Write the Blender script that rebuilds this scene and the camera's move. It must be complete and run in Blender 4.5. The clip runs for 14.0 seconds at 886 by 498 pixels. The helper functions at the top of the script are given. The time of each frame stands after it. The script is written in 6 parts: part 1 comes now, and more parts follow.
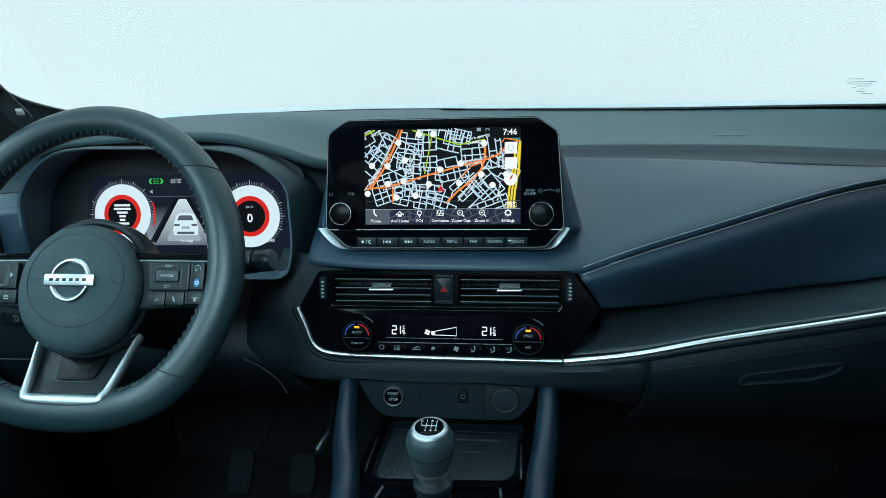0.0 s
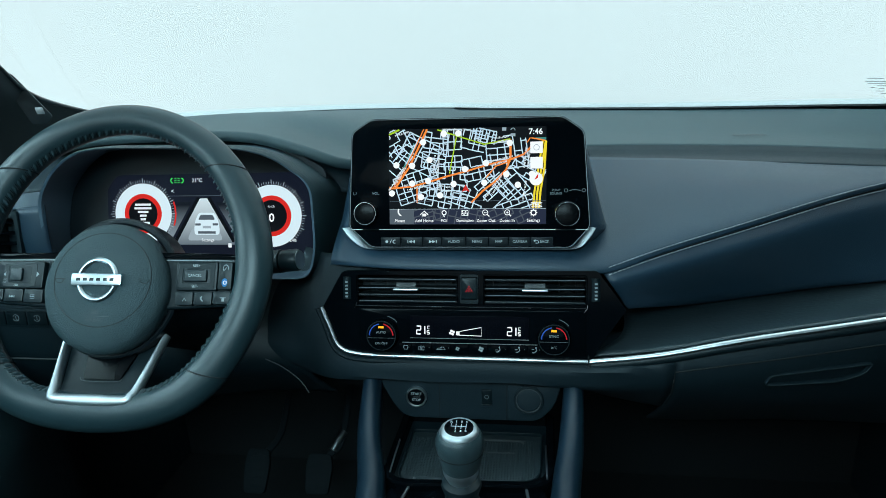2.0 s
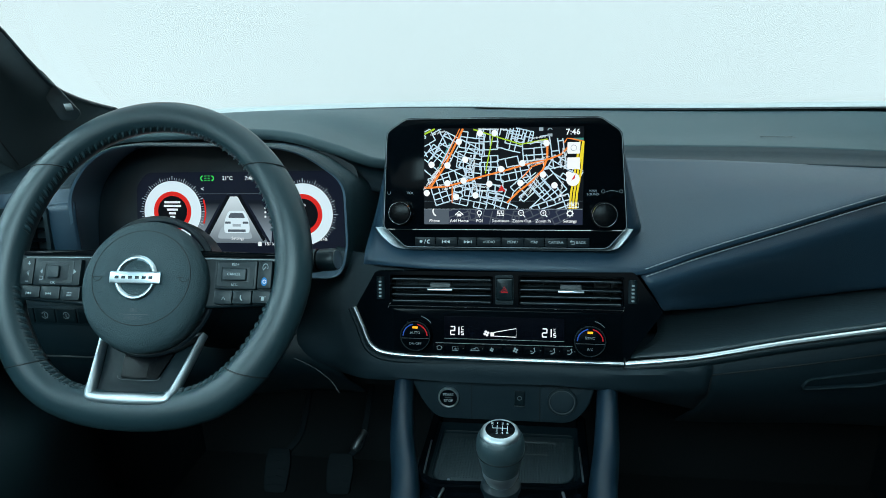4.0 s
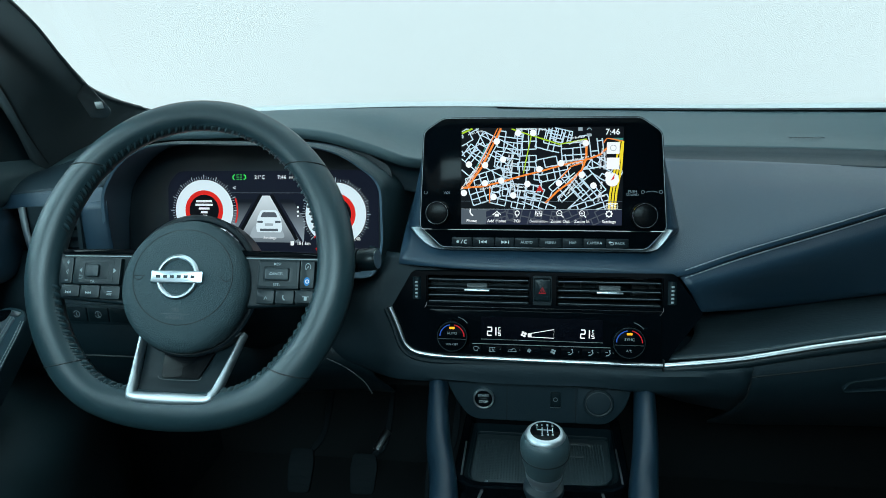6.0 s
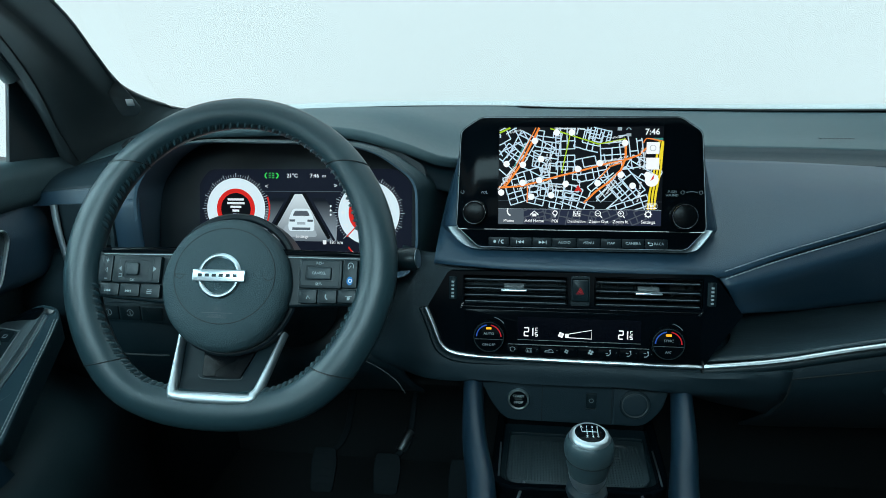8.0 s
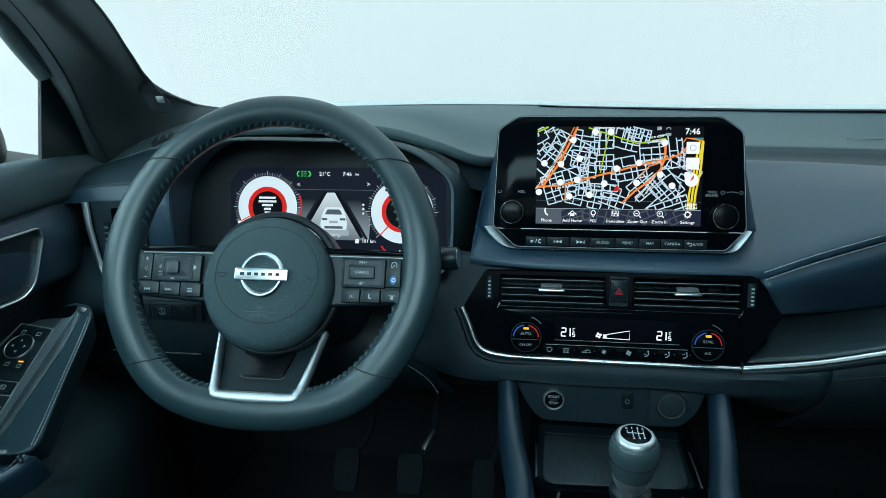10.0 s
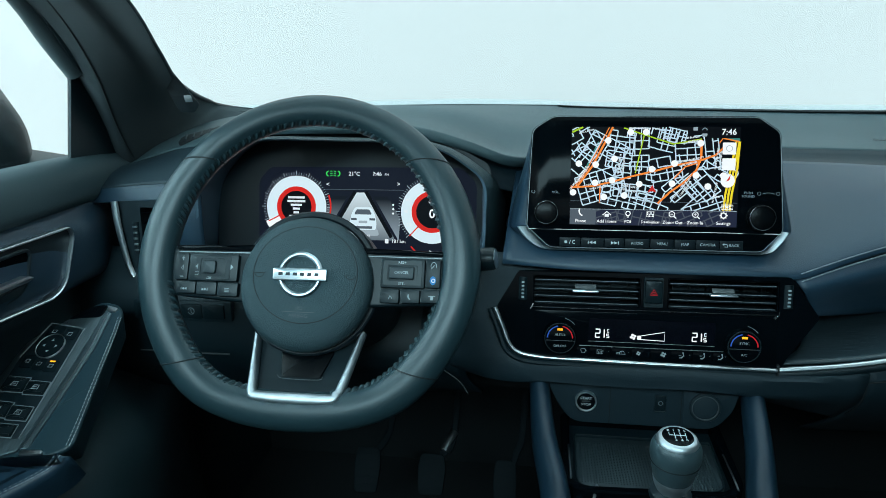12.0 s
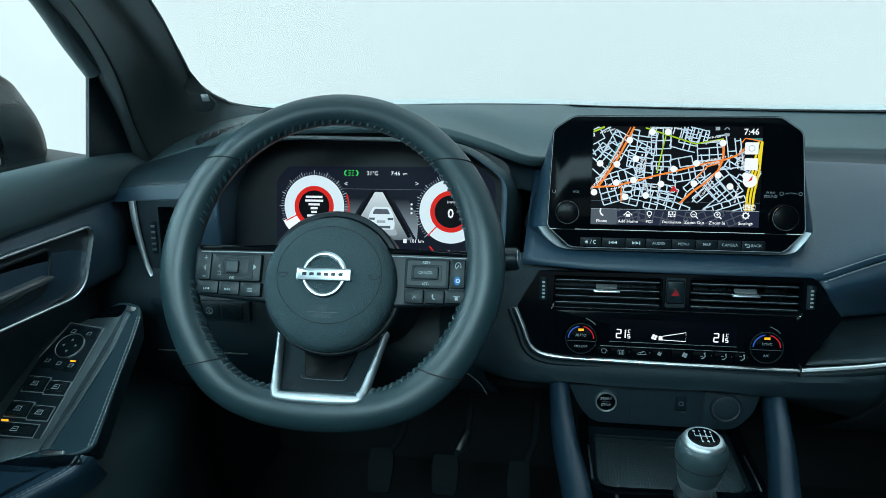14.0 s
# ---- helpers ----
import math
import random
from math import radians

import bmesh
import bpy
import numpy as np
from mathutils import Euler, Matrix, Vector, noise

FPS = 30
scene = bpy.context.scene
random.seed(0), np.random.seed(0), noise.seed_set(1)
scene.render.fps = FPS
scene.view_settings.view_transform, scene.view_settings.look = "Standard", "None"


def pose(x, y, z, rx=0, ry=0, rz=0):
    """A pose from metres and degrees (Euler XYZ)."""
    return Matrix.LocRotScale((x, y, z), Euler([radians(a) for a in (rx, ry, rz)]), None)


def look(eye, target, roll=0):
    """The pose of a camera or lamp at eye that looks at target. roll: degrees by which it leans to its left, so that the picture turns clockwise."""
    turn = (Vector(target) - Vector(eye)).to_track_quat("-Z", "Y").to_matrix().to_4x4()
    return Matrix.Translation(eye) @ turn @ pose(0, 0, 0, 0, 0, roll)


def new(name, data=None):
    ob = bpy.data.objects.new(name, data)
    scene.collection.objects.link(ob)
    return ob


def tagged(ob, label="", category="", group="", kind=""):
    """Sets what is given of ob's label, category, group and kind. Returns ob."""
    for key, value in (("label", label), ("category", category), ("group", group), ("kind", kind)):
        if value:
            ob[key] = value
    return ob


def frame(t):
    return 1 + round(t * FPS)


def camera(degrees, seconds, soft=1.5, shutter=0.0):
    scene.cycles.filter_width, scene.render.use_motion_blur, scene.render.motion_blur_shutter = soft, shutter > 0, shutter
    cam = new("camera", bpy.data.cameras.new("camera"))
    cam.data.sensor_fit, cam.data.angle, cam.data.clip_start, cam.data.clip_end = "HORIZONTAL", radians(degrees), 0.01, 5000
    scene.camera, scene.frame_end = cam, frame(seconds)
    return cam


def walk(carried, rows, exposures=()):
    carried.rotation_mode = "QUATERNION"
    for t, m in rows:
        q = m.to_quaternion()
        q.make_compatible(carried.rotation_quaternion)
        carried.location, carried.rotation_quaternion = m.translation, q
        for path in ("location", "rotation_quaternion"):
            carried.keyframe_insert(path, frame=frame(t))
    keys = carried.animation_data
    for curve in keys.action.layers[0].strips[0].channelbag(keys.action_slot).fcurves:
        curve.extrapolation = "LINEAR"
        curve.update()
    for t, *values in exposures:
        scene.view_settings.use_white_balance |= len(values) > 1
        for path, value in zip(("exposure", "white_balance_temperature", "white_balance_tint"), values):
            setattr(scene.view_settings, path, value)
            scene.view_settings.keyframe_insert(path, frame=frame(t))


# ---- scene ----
cam = camera(70.0, 14.0, soft=0.7)
METRES, EYE, TILT, LEAN, TURN = 0.275, 1.2, -17.0, 2.2, 7.2
ROWS = [
    (0.0, 0.0, 0.0, 0.0, 0.0, 0.0, -0.0),
    (0.5, -0.0186, 0.0022, 0.0002, 0.03, -0.03, 0.04),
    (1.0, -0.0439, 0.0046, 0.0006, 0.02, -0.05, 0.04),
    (1.5, -0.075, 0.0073, 0.0016, 0.03, -0.07, -0.02),
    (2.0, -0.1091, 0.0105, 0.0026, 0.05, -0.06, -0.07),
    (2.5, -0.1444, 0.014, 0.003, 0.05, -0.06, -0.12),
    (3.0, -0.1862, 0.0181, 0.0049, 0.04, -0.11, -0.29),
    (5.5, -0.3857, 0.0378, 0.0065, 0.12, -0.16, -0.67),
    (6.0, -0.4287, 0.0418, 0.0074, 0.15, -0.18, -0.74),
    (6.5, -0.4662, 0.0453, 0.0084, 0.19, -0.21, -0.82),
    (7.0, -0.5095, 0.0489, 0.0078, 0.22, -0.23, -0.93),
    (7.5, -0.5478, 0.0521, 0.0082, 0.25, -0.25, -0.97),
    (8.0, -0.5899, 0.0567, 0.0074, 0.24, -0.26, -1.03),
    (10.5, -0.7965, 0.0749, 0.0065, 0.21, -0.38, -1.34),
    (11.0, -0.835, 0.0784, 0.007, 0.21, -0.39, -1.38),
    (11.5, -0.8703, 0.0812, 0.0059, 0.23, -0.35, -1.41),
    (12.0, -0.9051, 0.0844, 0.0033, 0.23, -0.34, -1.45),
    (12.5, -0.9337, 0.0866, 0.0042, 0.28, -0.37, -1.46),
    (13.0, -0.9603, 0.0893, 0.0033, 0.3, -0.39, -1.49),
    (13.5, -0.9798, 0.0909, 0.0033, 0.3, -0.41, -1.5),
    (14.0, -0.9954, 0.0922, 0.0043, 0.25, -0.42, -1.51),
]
walk(cam, [(t, pose(0.093, 0, EYE, TILT, LEAN, TURN) @ pose(METRES * x, METRES * y, METRES * z, 90 + pitch, roll, yaw)) for t, x, y, z, yaw, pitch, roll in ROWS])

# ---------------------------------------------------------------- light
world = bpy.data.worlds.new("studio")
scene.world = world
world.use_nodes = True
wn = world.node_tree.nodes
wn["Background"].inputs["Color"].default_value = (0.69, 0.865, 0.90, 1)
wn["Background"].inputs["Strength"].default_value = 1.22


def fill_lamp(name, eye, target, sx, sy, watts):
    """An unseen area lamp outside the car, added to brighten the cabin."""
    d = bpy.data.lights.new(name, "AREA")
    d.shape, d.size, d.size_y, d.energy, d.color = "RECTANGLE", sx, sy, watts, (0.60, 0.97, 1.08)
    ob = new(name, d)
    ob.matrix_basis = look(eye, target)
    return tagged(ob, "unseen area lamp added to brighten the cabin", "lamp")


fill_lamp("fill_lamp", (0.0, 1.6, 3.4), (0, 0.9, 1.0), 3.0, 1.6, 18)
fill_lamp("fill_lamp", (-2.6, -0.3, 2.4), (-0.3, 0.55, 0.95), 2.4, 1.4, 52)
fill_lamp("fill_lamp", (-0.4, -3.2, 3.1), (-0.25, 0.6, 0.9), 2.4, 1.5, 150)


# ---------------------------------------------------------------- materials
def mat(name, color, rough=0.5, metal=0.0, grain=0.0, scale=900.0, vary=0.12, spec=0.5, stretch=(1, 1, 1), coat=0.0, wear=6.0, cells=False):
    """A surface with grain (bump), a mottle at a larger scale and a slight change of gloss."""
    m = bpy.data.materials.new(name)
    m.use_nodes = True
    nt = m.node_tree
    n, l = nt.nodes, nt.links
    b = n["Principled BSDF"]
    b.inputs["Metallic"].default_value = metal
    b.inputs["Specular IOR Level"].default_value = spec
    b.inputs["Coat Weight"].default_value = coat
    b.inputs["Coat Roughness"].default_value = 0.06
    tc = n.new("ShaderNodeTexCoord")
    mp = n.new("ShaderNodeMapping")
    mp.inputs["Scale"].default_value = stretch
    l.new(tc.outputs["Object"], mp.inputs["Vector"])
    big = n.new("ShaderNodeTexNoise")
    big.inputs["Scale"].default_value = wear
    big.inputs["Detail"].default_value = 5
    l.new(mp.outputs["Vector"], big.inputs["Vector"])
    if cells:
        fine = n.new("ShaderNodeTexVoronoi")
        fine.inputs["Scale"].default_value = scale
        height = fine.outputs["Distance"]
    else:
        fine = n.new("ShaderNodeTexNoise")
        fine.inputs["Scale"].default_value = scale
        fine.inputs["Detail"].default_value = 2
        height = fine.outputs["Fac"]
    l.new(mp.outputs["Vector"], fine.inputs["Vector"])
    mix = n.new("ShaderNodeMix")
    mix.data_type = "RGBA"
    mix.inputs["A"].default_value = (*[c * (1 - vary) for c in color], 1)
    mix.inputs["B"].default_value = (*[c * (1 + vary) for c in color], 1)
    l.new(big.outputs["Fac"], mix.inputs["Factor"])
    l.new(mix.outputs["Result"], b.inputs["Base Color"])
    mr = n.new("ShaderNodeMapRange")
    mr.inputs["To Min"].default_value = max(0.02, rough - 0.06)
    mr.inputs["To Max"].default_value = rough + 0.06
    l.new(big.outputs["Fac"], mr.inputs["Value"])
    l.new(mr.outputs["Result"], b.inputs["Roughness"])
    if grain:
        bp = n.new("ShaderNodeBump")
        bp.inputs["Strength"].default_value = grain
        bp.inputs["Distance"].default_value = 0.0006
        l.new(height, bp.inputs["Height"])
        l.new(bp.outputs["Normal"], b.inputs["Normal"])
    return m


def glow(name, color, strength=1.0):
    m = bpy.data.materials.new(name)
    m.use_nodes = True
    b = m.node_tree.nodes["Principled BSDF"]
    b.inputs["Base Color"].default_value = (0.001, 0.001, 0.0012, 1)
    b.inputs["Roughness"].default_value = 0.4
    b.inputs["Specular IOR Level"].default_value = 0.05
    b.inputs["Emission Color"].default_value = (*color, 1)
    b.inputs["Emission Strength"].default_value = strength
    return m


def glow_fade(name, low_color, high_color, y0, y1):
    """A lit picture on a display that fades from one colour to another along its height."""
    m = glow(name, low_color)
    n, l = m.node_tree.nodes, m.node_tree.links
    tc, sp, mr, mx = n.new("ShaderNodeTexCoord"), n.new("ShaderNodeSeparateXYZ"), n.new("ShaderNodeMapRange"), n.new("ShaderNodeMix")
    mx.data_type = "RGBA"
    mr.inputs["From Min"].default_value, mr.inputs["From Max"].default_value = y0, y1
    mx.inputs["A"].default_value, mx.inputs["B"].default_value = (*low_color, 1), (*high_color, 1)
    l.new(tc.outputs["Object"], sp.inputs["Vector"])
    l.new(sp.outputs["Y"], mr.inputs["Value"])
    l.new(mr.outputs["Result"], mx.inputs["Factor"])
    l.new(mx.outputs["Result"], n["Principled BSDF"].inputs["Emission Color"])
    return m


def glass(name, color=(0.97, 1, 1)):
    m = bpy.data.materials.new(name)
    m.use_nodes = True
    b = m.node_tree.nodes["Principled BSDF"]
    b.inputs["Base Color"].default_value = (*color, 1)
    b.inputs["Roughness"].default_value = 0.0
    b.inputs["IOR"].default_value = 1.45
    b.inputs["Transmission Weight"].default_value = 1.0
    return m


PAD = mat("dash_pad_plastic", (0.050, 0.086, 0.097), 0.55, grain=0.35, scale=1100, cells=True)
NAVY = mat("navy_leather", (0.016, 0.043, 0.070), 0.40, grain=0.3, scale=850, cells=True, vary=0.08)
WHEEL = mat("black_wheel_leather", (0.0155, 0.037, 0.045), 0.37, grain=0.1, scale=1500, cells=True, vary=0.1)
HUB = mat("hub_plastic", (0.0165, 0.042, 0.051), 0.48, grain=0.9, scale=1500, cells=True)
BLACK = mat("black_plastic", (0.0055, 0.0165, 0.0225), 0.45, grain=0.3, scale=1200)
DARK = mat("dark_lower_plastic", (0.0065, 0.0205, 0.029), 0.6, grain=0.4, scale=1100, cells=True)
GLOSS = mat("piano_black", (0.0015, 0.003, 0.0045), 0.1, vary=0.05, spec=0.06)
KNOB = mat("deep_black_knob", (0.002, 0.003, 0.004), 0.26, spec=0.1)
DEEP = mat("deep_black_key", (0.005, 0.010, 0.014), 0.38, spec=0.22)
EMBLEM = mat("emblem_metal", (0.5, 0.56, 0.6), 0.3, metal=1.0, vary=0.03)
FAINT = mat("faint_glass_print", (0.28, 0.32, 0.33), 0.6)
RAIL = mat("navy_rail_leather", (0.010, 0.029, 0.048), 0.33, grain=0.2, scale=850, cells=True)
GRIP = mat("grey_knob_leather", (0.04, 0.067, 0.077), 0.3, grain=0.25, scale=1300, cells=True)
KEY = mat("satin_black_key", (0.0055, 0.0135, 0.0175), 0.38, grain=0.1, spec=0.28)
SATIN = mat("brushed_satin_metal", (0.62, 0.68, 0.72), 0.46, metal=1.0, grain=0.2, scale=700, vary=0.05)
CHROME = mat("satin_chrome", (0.78, 0.84, 0.87), 0.32, metal=1.0, vary=0.04)
BRIGHT = mat("bright_chrome", (0.85, 0.88, 0.9), 0.1, metal=1.0, vary=0.03)
STEEL = mat("brushed_steel", (0.5, 0.54, 0.56), 0.32, metal=1.0, grain=0.15, scale=600, stretch=(1, 12, 1))
WOOD = mat("dark_brushed_trim", (0.026, 0.042, 0.050), 0.34, grain=0.6, scale=150, stretch=(0.03, 3, 3), vary=0.6, wear=60)
ALU = mat("brushed_dark_metal", (0.20, 0.27, 0.30), 0.3, metal=0.85, grain=0.5, scale=300, stretch=(9, 0.5, 9), vary=0.3, wear=90)
SEALG = mat("grey_rubber", (0.11, 0.15, 0.16), 0.6, grain=0.3)
HIDE = mat("black_armrest_leather", (0.022, 0.052, 0.067), 0.38, grain=0.3, scale=850, cells=True)
# Window light on the lower door is put into this colour, paler than DARK.
DOORP = mat("lightened_door_plastic", (0.03, 0.062, 0.075), 0.5, grain=0.4, scale=1100, cells=True)
# Lightened: light that the hood keeps off is put into this colour.
TUNNEL = mat("lightened_tunnel_plastic", (0.075, 0.125, 0.17), 0.5, grain=0.3, scale=1200)
RUBBER = mat("ribbed_rubber", (0.026, 0.042, 0.049), 0.45, grain=0.6, scale=700)
CLOTH = mat("woven_pillar_cloth", (0.035, 0.05, 0.056), 0.85, grain=0.6, scale=1500)
ROOF = mat("headlining", (0.06, 0.07, 0.075), 0.9, grain=0.5, scale=1200)
CARPET = mat("black_carpet", (0.006, 0.010, 0.012), 0.95, grain=1.0, scale=700)
PEDAL = mat("black_pedal_rubber", (0.008, 0.013, 0.016), 0.75, spec=0.12, grain=0.5, scale=500)
THREAD = mat("grey_thread", (0.42, 0.45, 0.47), 0.7, grain=0.4)
THREADD = mat("dark_grey_thread", (0.02, 0.028, 0.032), 0.5, grain=0.4)
SEAM = mat("seam_shadow_thread", (0.006, 0.009, 0.011), 0.7)
INK = mat("pale_print", (0.55, 0.6, 0.62), 0.5)
PRINT = mat("key_print", (0.4, 0.45, 0.47), 0.5)
INKD = mat("grey_print", (0.16, 0.19, 0.2), 0.5)
EMBOSS2 = mat("mid_grey_print", (0.3, 0.34, 0.36), 0.5)
EMBOSS = mat("embossed_plastic", (0.075, 0.085, 0.09), 0.45)
CAR = mat("dark_car_paint", (0.004, 0.008, 0.01), 0.45, spec=0.15)
SCREEN = mat("display_glass", (0.002, 0.003, 0.006), 0.12, vary=0.05, spec=0.25)
GLASS = glass("window_glass")
L_FACE = glow("lit_dial_face", (0.66, 0.84, 0.92), 1.0)
L_WHITE = glow("lit_white", (0.9, 0.97, 1.0), 1.0)
L_TEXT = glow("lit_text", (0.85, 0.95, 1.0), 0.9)
L_STREET = glow("lit_street", (0.56, 0.74, 0.86), 0.95)
L_ORANGE = glow("lit_orange", (1.0, 0.28, 0.04), 0.9)
L_YELLOW = glow("lit_yellow", (0.95, 0.75, 0.03), 0.9)
L_LIME = glow("lit_lime", (0.45, 0.75, 0.02), 0.8)
L_TEAL = glow("lit_teal", (0.06, 0.30, 0.28), 0.8)
L_GREEN = glow("lit_green", (0.05, 0.75, 0.12), 0.9)
L_RED = glow("lit_red", (0.65, 0.02, 0.015), 0.95)
L_RED2 = glow("lit_dim_red", (0.5, 0.02, 0.03), 0.8)
L_BLUE = glow("lit_blue", (0.04, 0.14, 0.6), 0.7)
L_CYAN = glow("lit_light_blue", (0.03, 0.28, 0.72), 0.8)
L_AMBER = glow("lit_amber", (1.0, 0.42, 0.02), 1.4)
L_GREY = glow("lit_grey", (0.36, 0.46, 0.52), 0.9)
L_DIM = glow("lit_dim_blue", (0.006, 0.009, 0.019), 1.0)
L_ROAD = glow("lit_road_grey", (0.09, 0.12, 0.15), 0.9)
L_BAR = glow("lit_bar_blue", (0.016, 0.022, 0.048), 1.0)
L_FAINT = glow("lit_faint_street", (0.07, 0.085, 0.11), 1.0)
L_MAP = glow("lit_map_black", (0.0015, 0.002, 0.004), 1.0)
L_LABEL = glow("lit_soft_label", (0.75, 0.85, 0.9), 0.9)


# ---------------------------------------------------------------- mesh helpers
MM = 0.001


def thing(name, m=None, label="", category="", group="", kind=""):
    ob = new(name)
    ob.empty_display_size = 0.02
    if m is not None:
        ob.matrix_basis = m
    return tagged(ob, label, category, group, kind)


def to_mesh(name, bm, material, k=1.0, smooth=True):
    if k != 1.0:
        bmesh.ops.scale(bm, vec=(k, k, k), verts=bm.verts)
    me = bpy.data.meshes.new(name)
    bm.to_mesh(me)
    bm.free()
    me.materials.append(material)
    for p in me.polygons:
        p.use_smooth = smooth
    if smooth:
        me.set_sharp_from_angle(angle=radians(38))
    return me


def part(name, bm, material, parent, label="", k=1.0, smooth=True):
    ob = new(name, to_mesh(name, bm, material, k, smooth))
    ob.parent = parent
    return tagged(ob, label) if label else ob


def pieces(name, bm, material, parent, k=1.0):
    """Each loose piece of a bmesh as a part of its own."""
    left = set(bm.verts)
    while left:
        seed = next(v for v in bm.verts if v in left)
        found, todo = {seed}, [seed]
        while todo:
            for e in todo.pop().link_edges:
                for w in e.verts:
                    if w not in found:
                        found.add(w)
                        todo.append(w)
        left -= found
        one, at = bmesh.new(), {}
        for v in bm.verts:
            if v in found:
                at[v] = one.verts.new(v.co)
        for f in bm.faces:
            if f.verts[0] in found:
                one.faces.new([at[v] for v in f.verts])
        part(name, one, material, parent, k=k)
    bm.free()


def panel_pose(x, y, z, lean, roll=0):
    """A frame on a panel: x to the right, y up along the panel, z out of it towards the seats."""
    return pose(x, y, z, 90 - lean, 0, 0) @ pose(0, 0, 0, 0, 0, roll)


def curve(points, n):
    """n points evenly along a smooth line through the control points."""
    p = [Vector(q) for q in points]
    if len(p) == 2:
        return [p[0].lerp(p[1], i / (n - 1)) for i in range(n)]
    q = [p[0] * 2 - p[1], *p, p[-1] * 2 - p[-2]]
    fine = []
    for i in range(1, len(q) - 2):
        a, b, c, d = q[i - 1:i + 3]
        for j in range(16):
            t = j / 16
            fine.append(0.5 * (2 * b + (c - a) * t + (2 * a - 5 * b + 4 * c - d) * t * t + (3 * b - a - 3 * c + d) * t ** 3))
    fine.append(p[-1])
    run = [0.0]
    for a, b in zip(fine, fine[1:]):
        run.append(run[-1] + (b - a).length)
    out, j = [], 0
    for i in range(n):
        s = run[-1] * i / (n - 1)
        while j < len(run) - 2 and run[j + 1] < s:
            j += 1
        out.append(fine[j].lerp(fine[j + 1], (s - run[j]) / max(run[j + 1] - run[j], 1e-9)))
    return out


def grid(rows, wrap=False):
    bm = bmesh.new()
    v = [[bm.verts.new(p) for p in r] for r in rows]
    for a, b in zip(v, v[1:]):
        k = len(a)
        for i in range(k if wrap else k - 1):
            bm.faces.new((a[i], a[(i + 1) % k], b[(i + 1) % k], b[i]))
    bmesh.ops.recalc_face_normals(bm, faces=bm.faces)
    return bm


def loft(curves, n=40, m=24):
    """A smooth sheet through several lines."""
    cs = [curve(c, n) for c in curves]
    cols = [curve([c[i] for c in cs], m) for i in range(n)]
    return grid([[cols[i][j] for i in range(n)] for j in range(m)])


def sheet(name, curves, material, parent, label="", n=40, m=24, thick=0.003):
    """A lofted sheet with thickness."""
    bm = loft(curves, n, m)
    towards = Vector((-0.05, 0.0, 1.15))
    if sum(f.normal.dot(towards - f.calc_center_median()) for f in bm.faces) < 0:
        bmesh.ops.reverse_faces(bm, faces=bm.faces)
    ob = part(name, bm, material, parent, label)
    s = ob.modifiers.new("thickness", "SOLIDIFY")
    s.thickness, s.offset = thick, -1
    return ob


def circle(x, y, r, n=32, ry=None):
    ry = r if ry is None else ry
    return [(x + r * math.cos(2 * math.pi * i / n), y + ry * math.sin(2 * math.pi * i / n)) for i in range(n)]


def rect(x0, y0, x1, y1):
    return [(x0, y0), (x1, y0), (x1, y1), (x0, y1)]


def rpoly(points, r, seg=4):
    """A polygon with rounded corners (r: one radius or one for each corner)."""
    out, n = [], len(points)
    for i in range(n):
        rr = r[i] if isinstance(r, (list, tuple)) else r
        p, a, b = Vector(points[i]), Vector(points[i - 1]), Vector(points[(i + 1) % n])
        u, w = (a - p), (b - p)
        d = min(rr, u.length * 0.48, w.length * 0.48)
        if d < 1e-6:
            out.append(tuple(p))
            continue
        s, e = p + u.normalized() * d, p + w.normalized() * d
        for j in range(seg + 1):
            t = j / seg
            q = s * (1 - t) ** 2 + p * 2 * t * (1 - t) + e * t * t
            out.append((q.x, q.y))
    return out


def area2(poly):
    return sum(a[0] * b[1] - b[0] * a[1] for a, b in zip(poly, poly[1:] + poly[:1]))


def inset(poly, d):
    """The polygon moved in by d."""
    sgn, out, n = (1 if area2(poly) > 0 else -1), [], len(poly)
    for i in range(n):
        p = Vector(poly[i])
        a, b = (p - Vector(poly[i - 1])), (Vector(poly[(i + 1) % n]) - p)
        if a.length < 1e-9 or b.length < 1e-9:
            out.append(tuple(p))
            continue
        na, nb = Vector((-a.y, a.x)).normalized(), Vector((-b.y, b.x)).normalized()
        m = na + nb
        m = na if m.length < 1e-6 else m / max(m.dot(na), 0.35)
        q = p + m * d * sgn
        out.append((q.x, q.y))
    return out


